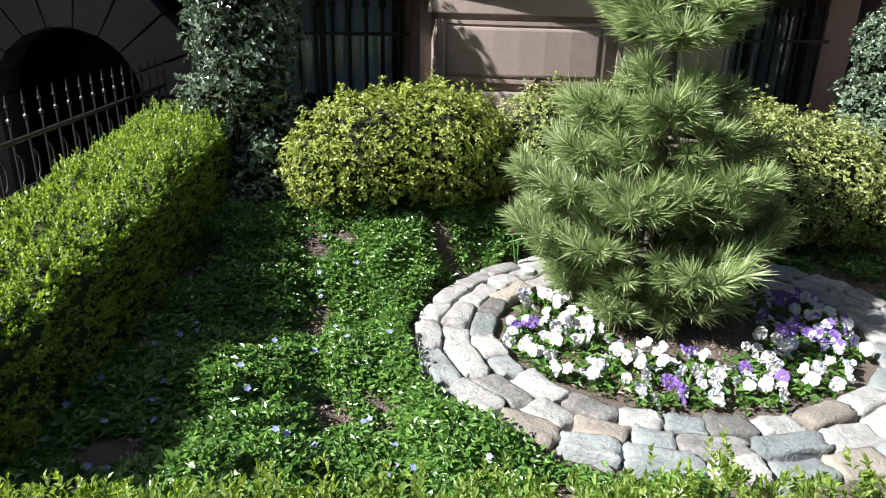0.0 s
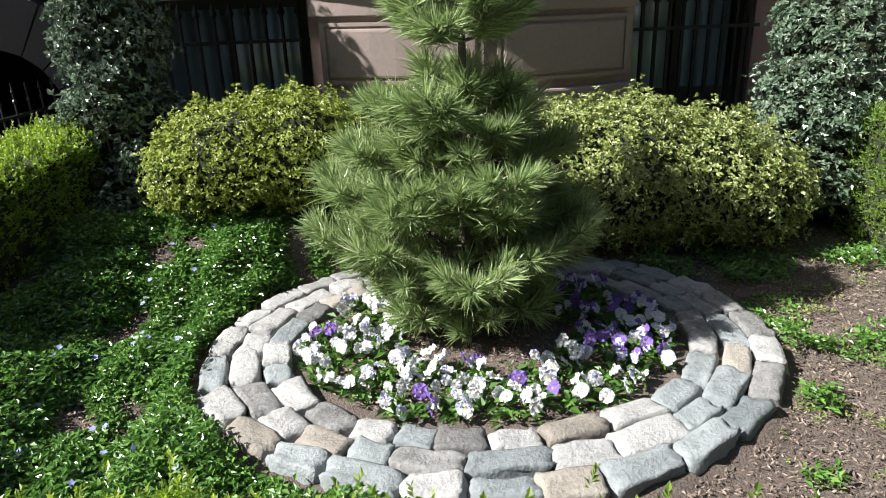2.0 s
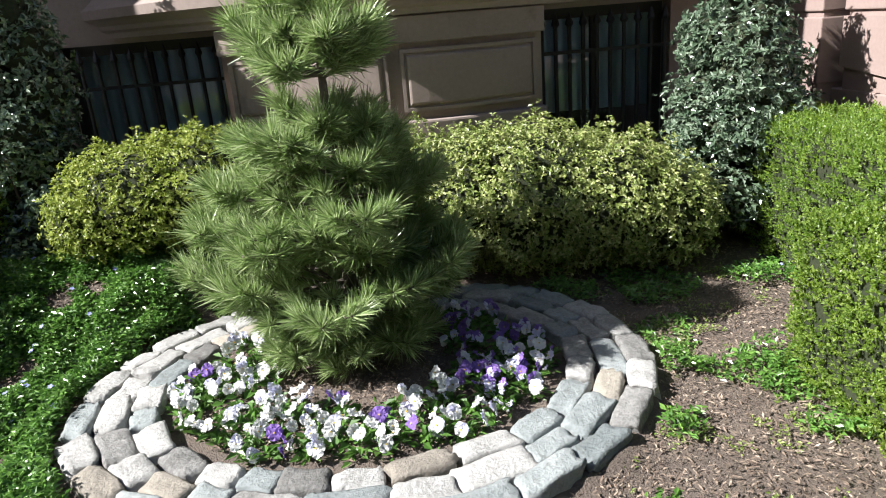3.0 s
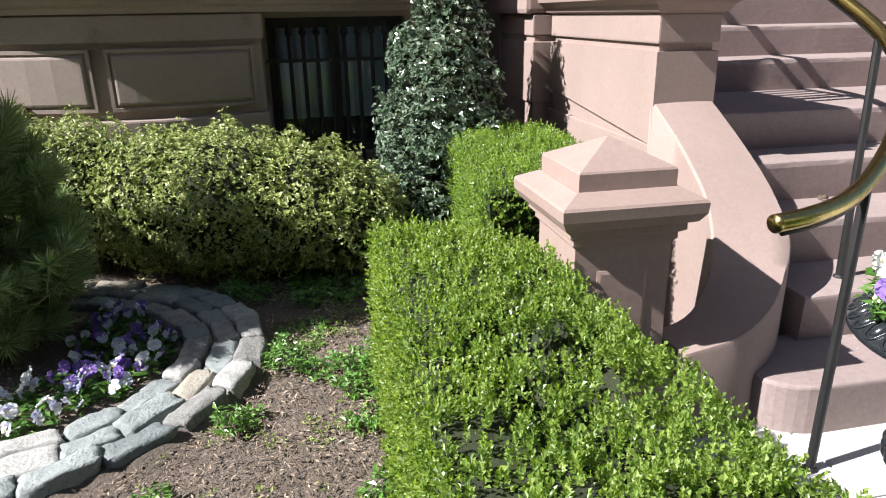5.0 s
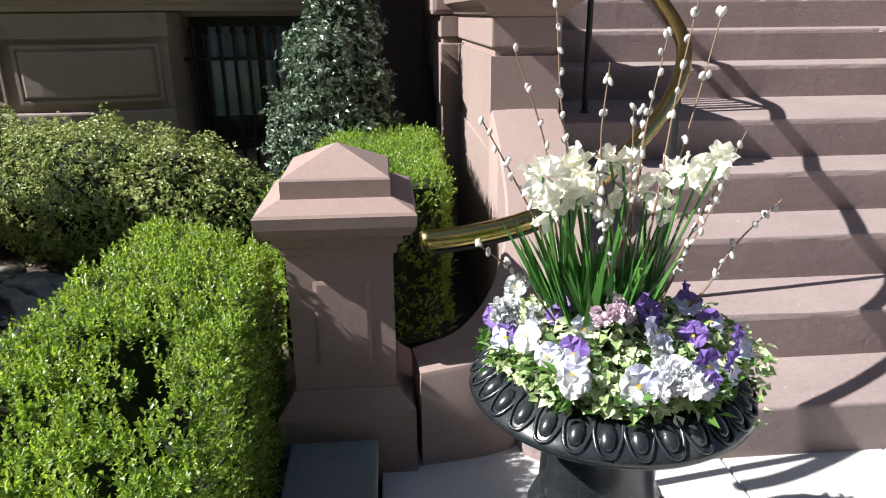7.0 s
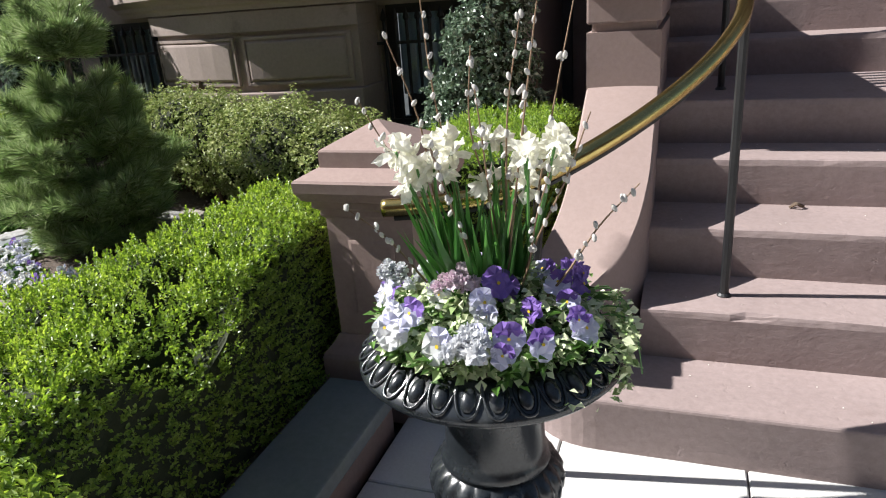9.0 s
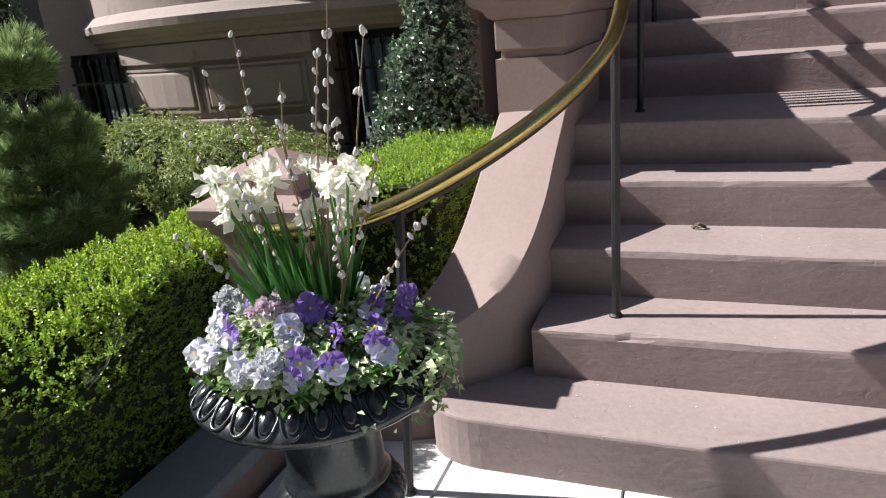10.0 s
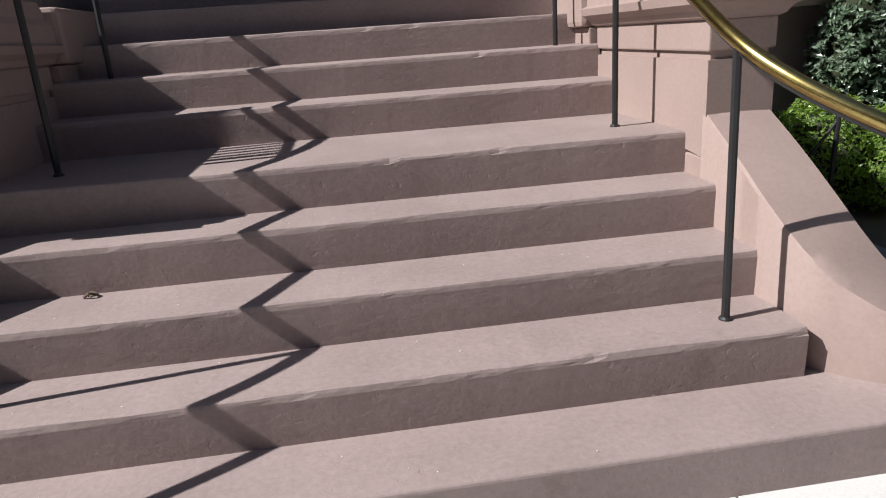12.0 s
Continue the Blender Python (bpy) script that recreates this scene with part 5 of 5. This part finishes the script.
for k in range(9):
    a = frand.uniform(-0.5, 0.7)
    tube(smooth_line([(UX + 0.15 * math.cos(a), UY + 0.15 * math.sin(a), TOP + 0.04), (UX + 0.285 * math.cos(a), UY + 0.285 * math.sin(a), TOP + 0.05), (UX + 0.315 * math.cos(a), UY + 0.315 * math.sin(a), TOP - 0.03 - 0.06 * frand.random())], 3), 0.002, 4, bm=tr)
tagged(part("trailing_stem", tr, BLADE, ivy), kind="stuff")
# pansies in the urn
URN_LABEL = {"white": "white pansy in the black urn", "lavender": "pale blue and white pansy in the black urn", "purple": "deep purple pansy in the black urn", "violet": "violet and lavender pansy in the black urn"}
spots = [(-0.19, -0.11, "lavender"), (-0.24, -0.03, "violet"), (-0.25, 0.07, "purple"), (-0.15, -0.20, "lavender"), (-0.05, -0.24, "lavender"), (0.02, -0.20, "lavender"), (0.10, -0.23, "violet"), (0.12, -0.10, "purple"), (0.05, -0.06, "purple"), (0.17, -0.02, "violet"), (0.22, -0.12, "violet"), (0.20, 0.08, "purple"), (0.12, 0.15, "violet"), (-0.12, 0.02, "purple"), (-0.05, 0.18, "violet"), (-0.18, 0.16, "white"), (0.02, 0.24, "lavender"), (0.16, 0.20, "purple"), (-0.10, -0.10, "lavender"), (0.15, -0.18, "violet"), (-0.12, -0.16, "violet"), (0.04, -0.15, "lavender")]
for dx, dy, colour in [(a * 0.93, b * 0.93, c) for a, b, c in spots]:
    h = TOP + 0.06 + 0.07 * (1 - (math.hypot(dx, dy) / 0.28) ** 2)
    plant = thing("pansy", (UX + dx, UY + dy, h - 0.05), URN_LABEL[colour], "pansy", "pansies in the urn")
    fo = new("foliage", frand.choice(TUFTS))
    fo.parent = plant
    fo.matrix_basis = pose(0, 0, -0.02, 0, 0, frand.uniform(0, 360)) @ Matrix.Scale(0.8, 4)
    for j in range(frand.choice([1, 2, 2])):
        place_bloom(plant, colour, (frand.uniform(-0.02, 0.02), frand.uniform(-0.03, 0.02), 0.05 + 0.02 * j), (dx * 3 + frand.uniform(-0.8, 0.6), dy * 2 - 0.7 + frand.uniform(-0.3, 0.4), frand.uniform(0.2, 0.9)), frand.uniform(1.05, 1.4), frand.uniform(-40, 40))


def petal_ball(radius, n=14):
    b = bmesh.new()
    for d, e in zip(rand_dirs(n) + [0, 0, 0.25], rand_dirs(n)):
        petal_fan(b, Vector(d) * radius * 0.12, Vector(d) * 0.5 + Vector(e), d, radius * frand.uniform(0.8, 1.05), radius * 1.05, radius * 0.12)
    me = bpy.data.meshes.new("flower_head")
    b.to_mesh(me)
    b.free()
    return me


def flower_cluster(name, at, count, spread, radius, material, label):
    ob = thing(name, at, label, "flowers")
    heads = [petal_ball(radius, 26) for _ in range(3)]
    for me in heads:
        me.materials.append(material)
    for k in range(count):
        o = new("flower_head", heads[k % 3])
        o.parent = ob
        o.matrix_basis = pose(frand.uniform(-spread, spread), frand.uniform(-spread, spread) * 0.8, frand.uniform(0, spread * 0.7), frand.uniform(0, 90), 0, frand.uniform(0, 360)) @ Matrix.Scale(frand.uniform(0.8, 1.15), 4)
    return ob


flower_cluster("stock_flowers", (UX + 0.03, UY - 0.235, TOP + 0.075), 14, 0.046, 0.0185, PETAL_WHITE, "cluster of double white stock flowers")
flower_cluster("stock_flowers", (UX - 0.19, UY + 0.0, TOP + 0.105), 9, 0.04, 0.016, PETAL_WHITE, "white double flowers at the urn's edge")
flower_cluster("stock_flowers", (UX - 0.03, UY - 0.10, TOP + 0.145), 9, 0.035, 0.016, PETAL_PINK, "cluster of pale pink double stock flowers")

daff = thing("daffodils", (UX - 0.01, UY + 0.03, TOP), "clump of cream double daffodils with upright green blades", "daffodils")
n = 130
a = rng.random(n) * 6.283
rr = 0.07 * np.sqrt(rng.random(n))
b0 = np.stack([UX - 0.02 + rr * np.cos(a), UY + 0.03 + rr * np.sin(a), np.full(n, TOP + 0.02)], 1)
lean = unit(np.stack([np.cos(a) * (0.10 + 3.0 * rr) - 0.08, np.sin(a) * (0.10 + 3.0 * rr), np.ones(n)], 1) + rng.normal(size=(n, 3)) * [0.08, 0.08, 0])
tagged(part("leaf_clump", leaf_mesh("leaf_clump", b0, lean, unit(rand_dirs(n) * [1, 1, 0.1]), 0.17 + 0.15 * rng.random(n), 0.0072, 0.1, 0.12), BLADE, daff), kind="stuff")
heads = [petal_ball(0.035, 12) for _ in range(3)]
for me in heads:
    me.materials.append(PETAL_CREAM)
for k in range(17):
    grp = [(-0.125, -0.02), (-0.05, 0.03), (0.105, -0.02), (0.05, 0.04)][k % 4]
    top = Vector((UX + grp[0] + frand.uniform(-0.055, 0.055), UY + grp[1] + frand.uniform(-0.05, 0.05), TOP + frand.uniform(0.30, 0.42)))
    part("flower_stem", tube([(UX + grp[0] * 0.3, UY + 0.02, TOP + 0.02), (UX + grp[0] * 0.8, UY + 0.02, TOP + 0.15), top], 0.003, 5), BLADE, daff)
    o = new("flower_head", heads[k % 3])
    o.parent = daff
    o.matrix_basis = pose(*(top - Vector((UX - 0.01, UY + 0.03, TOP))), frand.uniform(-40, 40), frand.uniform(-40, 40), frand.uniform(0, 360)) @ Matrix.Scale(frand.uniform(0.85, 1.2), 4)

willow = thing("pussy_willow", (UX, UY + 0.03, TOP), "bare pussy willow twigs with soft pale catkins", "willow twigs")
cat = bmesh.new()
bmesh.ops.create_uvsphere(cat, u_segments=6, v_segments=5, radius=1.0)
catm = bpy.data.meshes.new("catkin")
cat.to_mesh(catm)
cat.free()
shade(catm, True)
catm.materials.append(CATKIN)
tips = [(-0.16, 0.05, 0.50), (-0.21, 0.02, 0.40), (-0.10, 0.06, 0.56), (-0.02, 0.05, 0.48), (0.00, -0.02, 0.42), (0.06, 0.04, 0.52), (0.10, 0.02, 0.62), (0.14, 0.05, 0.55), (0.05, 0.10, 0.40), (0.17, -0.02, 0.38), (0.24, -0.02, 0.27), (-0.22, -0.05, 0.22), (0.12, -0.08, 0.30), (-0.06, -0.08, 0.34)]
for tx, ty, tz in tips:
    root = Vector((UX + tx * 0.25, UY + 0.02 + ty * 0.3, TOP + 0.01))
    tip = Vector((UX + tx * 1.25, UY + ty, TOP + tz * 1.18 + 0.02))
    line = smooth_line([root, root.lerp(tip, 0.35) + Vector((frand.uniform(-0.02, 0.02), frand.uniform(-0.02, 0.02), 0.02)), root.lerp(tip, 0.7) + Vector((frand.uniform(-0.015, 0.015), 0, 0.01)), tip], 5)
    twig = part("twig", tube(line, [0.0032 * (1 - 0.65 * i / len(line)) for i in range(len(line))], 5), STEM, willow)
    for k in range(frand.randint(10, 15)):
        f = frand.uniform(0.42, 1.0)
        q = line[min(len(line) - 1, int(f * len(line)))]
        o = new("catkin", catm)
        o.parent = willow
        off = Vector((frand.uniform(-1, 1), frand.uniform(-1, 1), frand.uniform(-0.3, 1))) * 0.006
        o.matrix_basis = pose(*(q + off - Vector((UX, UY + 0.03, TOP))), frand.uniform(-40, 40), frand.uniform(-40, 40), 0) @ Matrix.Diagonal((0.0050, 0.0050, 0.0088, 1))

# ---- iron fence by the left hedge ----
fence = thing("iron_fence", (0.5, 3.3, 0.05), "black wrought iron fence with spiked and scrolled bars", "fence")
F0, F1 = Vector((0.22, 1.9, 0)), Vector((0.74, 4.75, 0))
for z, rad in ((0.80, 0.010), (0.62, 0.008), (0.20, 0.009)):
    part("rail", tube([F0 + Vector((0, 0, z)), F1 + Vector((0, 0, z))], rad, 6), IRON, fence)
for k in range(27):
    q = F0.lerp(F1, k / 26)
    bar = tube([q + Vector((0, 0, 0.08)), q + Vector((0, 0, 0.88))], 0.0055, 6)
    tube([q + Vector((0, 0, h)) for h in (0.86, 0.868, 0.878, 0.886, 0.915, 0.924, 0.934, 0.97)], [0.005, 0.011, 0.011, 0.004, 0.004, 0.009, 0.006, 0.001], 6, bm=bar)
    d = (F1 - F0).normalized()
    tube(smooth_line([q + d * 0.0 + Vector((0, 0, 0.62)), q + d * 0.03 + Vector((0, 0, 0.66)), q + d * 0.035 + Vector((0, 0, 0.72)), q + d * 0.012 + Vector((0, 0, 0.745)), q + d * 0.01 + Vector((0, 0, 0.715))], 3), 0.004, 5, bm=bar)
    part("bar", bar, IRON, fence)
tagged(part("label_tag", box(0.40, 0.46, 2.62, 2.626, 0.66, 0.73, 0.002), TAG_PINK), "small pink and white tag hung on the fence", "tag")

# ---- small things ----
tulip = thing("tulip", (2.45, 3.35, lie(2.45, 3.35)), "dark red tulips on thin stems", "tulip")
for dx, dz in ((0.0, 0.26), (-0.03, 0.20)):
    part("flower_stem", tube([(2.45, 3.35, lie(2.45, 3.35)), (2.45 + dx, 3.35, lie(2.45, 3.35) + dz)], 0.004, 5), BLADE, tulip)
    part("flower_head", lathe([(0.003, 0), (0.010, 0.006), (0.012, 0.017), (0.009, 0.03), (0.004, 0.036)], 10, (2.45 + dx, 3.35, lie(2.45, 3.35) + dz)), PETAL_RED, tulip, smooth=True)
tagged(part("plant_pot", lathe([(0.025, 0.0), (0.032, 0.07), (0.034, 0.072), (0.030, 0.075)], 16, (2.46, 3.22, lie(2.46, 3.22))), POT_PALE, smooth=True), "small pale green plastic plant pot on the soil", "plant pot")
leaf_bit = bmesh.new()
tube(smooth_line([(6.33, 2.63, 3 * RISE + 0.006), (6.352, 2.62, 3 * RISE + 0.022), (6.375, 2.635, 3 * RISE + 0.010), (6.35, 2.65, 3 * RISE + 0.016), (6.338, 2.64, 3 * RISE + 0.007)], 4), 0.006, 5, bm=leaf_bit)
solo("dead_leaf", leaf_bit, TWIG, "curled brown dead leaf lying on the steps", "leaf")
ledge_leaf = bmesh.new()
bmesh.ops.create_grid(ledge_leaf, x_segments=5, y_segments=7, size=0.5)
for v in ledge_leaf.verts:
    u, w = v.co.x, v.co.y + 0.5
    wide = 0.055 * math.sin(math.pi * min(0.97, w + 0.06)) + 0.004
    v.co = Vector((2.69 + 2 * u * wide * 0.6 + 0.035 * w, 4.03 + 0.03 * abs(2 * u) ** 1.5 - 0.015 * w, 0.848 + 0.085 * w - 0.018 * (2 * u) ** 2 * w))
bmesh.ops.solidify(ledge_leaf, geom=list(ledge_leaf.faces), thickness=0.002)
solo("dead_leaf", ledge_leaf, TWIG, "dark brown curled dead leaf standing on the pier base", "leaf", smooth=True)
n = 70
c = np.stack([5.9 + rng.random(n) * 2.8, 1.8 + rng.random(n) * 1.2, np.zeros(n)], 1)
for i in range(n):
    k = sum(1 for q in NOSE if c[i, 1] > q + 0.03)
    c[i, 2] = k * RISE + 0.003
solo("step_grit", leaf_mesh("step_grit", c, rand_dirs(n) * [1, 1, 0.1], np.tile([0, 0, 1.0], (n, 1)), 0.006, 0.004, 0.3, 0.0), PETAL_CREAM, "scattered pale grit and petals on the steps", "grit", "stuff")

# iron post with a brace beyond the stoop
brace = thing("fence_post", (10.2, 3.95, 0.05), "black iron fence post with a slanting brace", "fence post")
part("post", tube([(10.2, 3.95, 0.0), (10.22, 3.95, 0.78)], 0.015, 8), IRON, brace)
part("brace", tube([(9.95, 4.02, 0.30), (10.215, 3.95, 0.70)], 0.010, 6), IRON, brace)

# ---- pavement slabs ----
for i in range(-1, 9):
    for j in range(4):
        x0, x1 = 5.625 + 0.545 * (i - 1), 5.625 + 0.545 * i
        y0, y1 = 1.45 - 1.2 * (j + 1), 1.45 - 1.2 * j
        if x1 < 5.1:
            continue
        part("slab", box(max(5.092, x0 + 0.003), x1 - 0.003, y0 + 0.003, y1 - 0.003, -0.045, 0.0, 0.004, 1), CONCRETE, pavement)
    part("slab", box(max(5.092, 5.625 + 0.545 * (i - 1) + 0.003), 5.625 + 0.545 * i - 0.003, 1.453, 2.3, -0.045, 0.0, 0.004, 1), CONCRETE, pavement) if 5.625 + 0.545 * i > 5.2 else None
part("slab", box(-30, 4.82, -3.35, 0.40, -0.05, -0.003), CONCRETE, pavement)
part("slab", box(4.83, 30, -4.0, -3.36, -0.05, -0.003), CONCRETE, pavement)
part("slab", box(10.0, 30, -3.35, 1.5, -0.05, -0.003), CONCRETE, pavement)
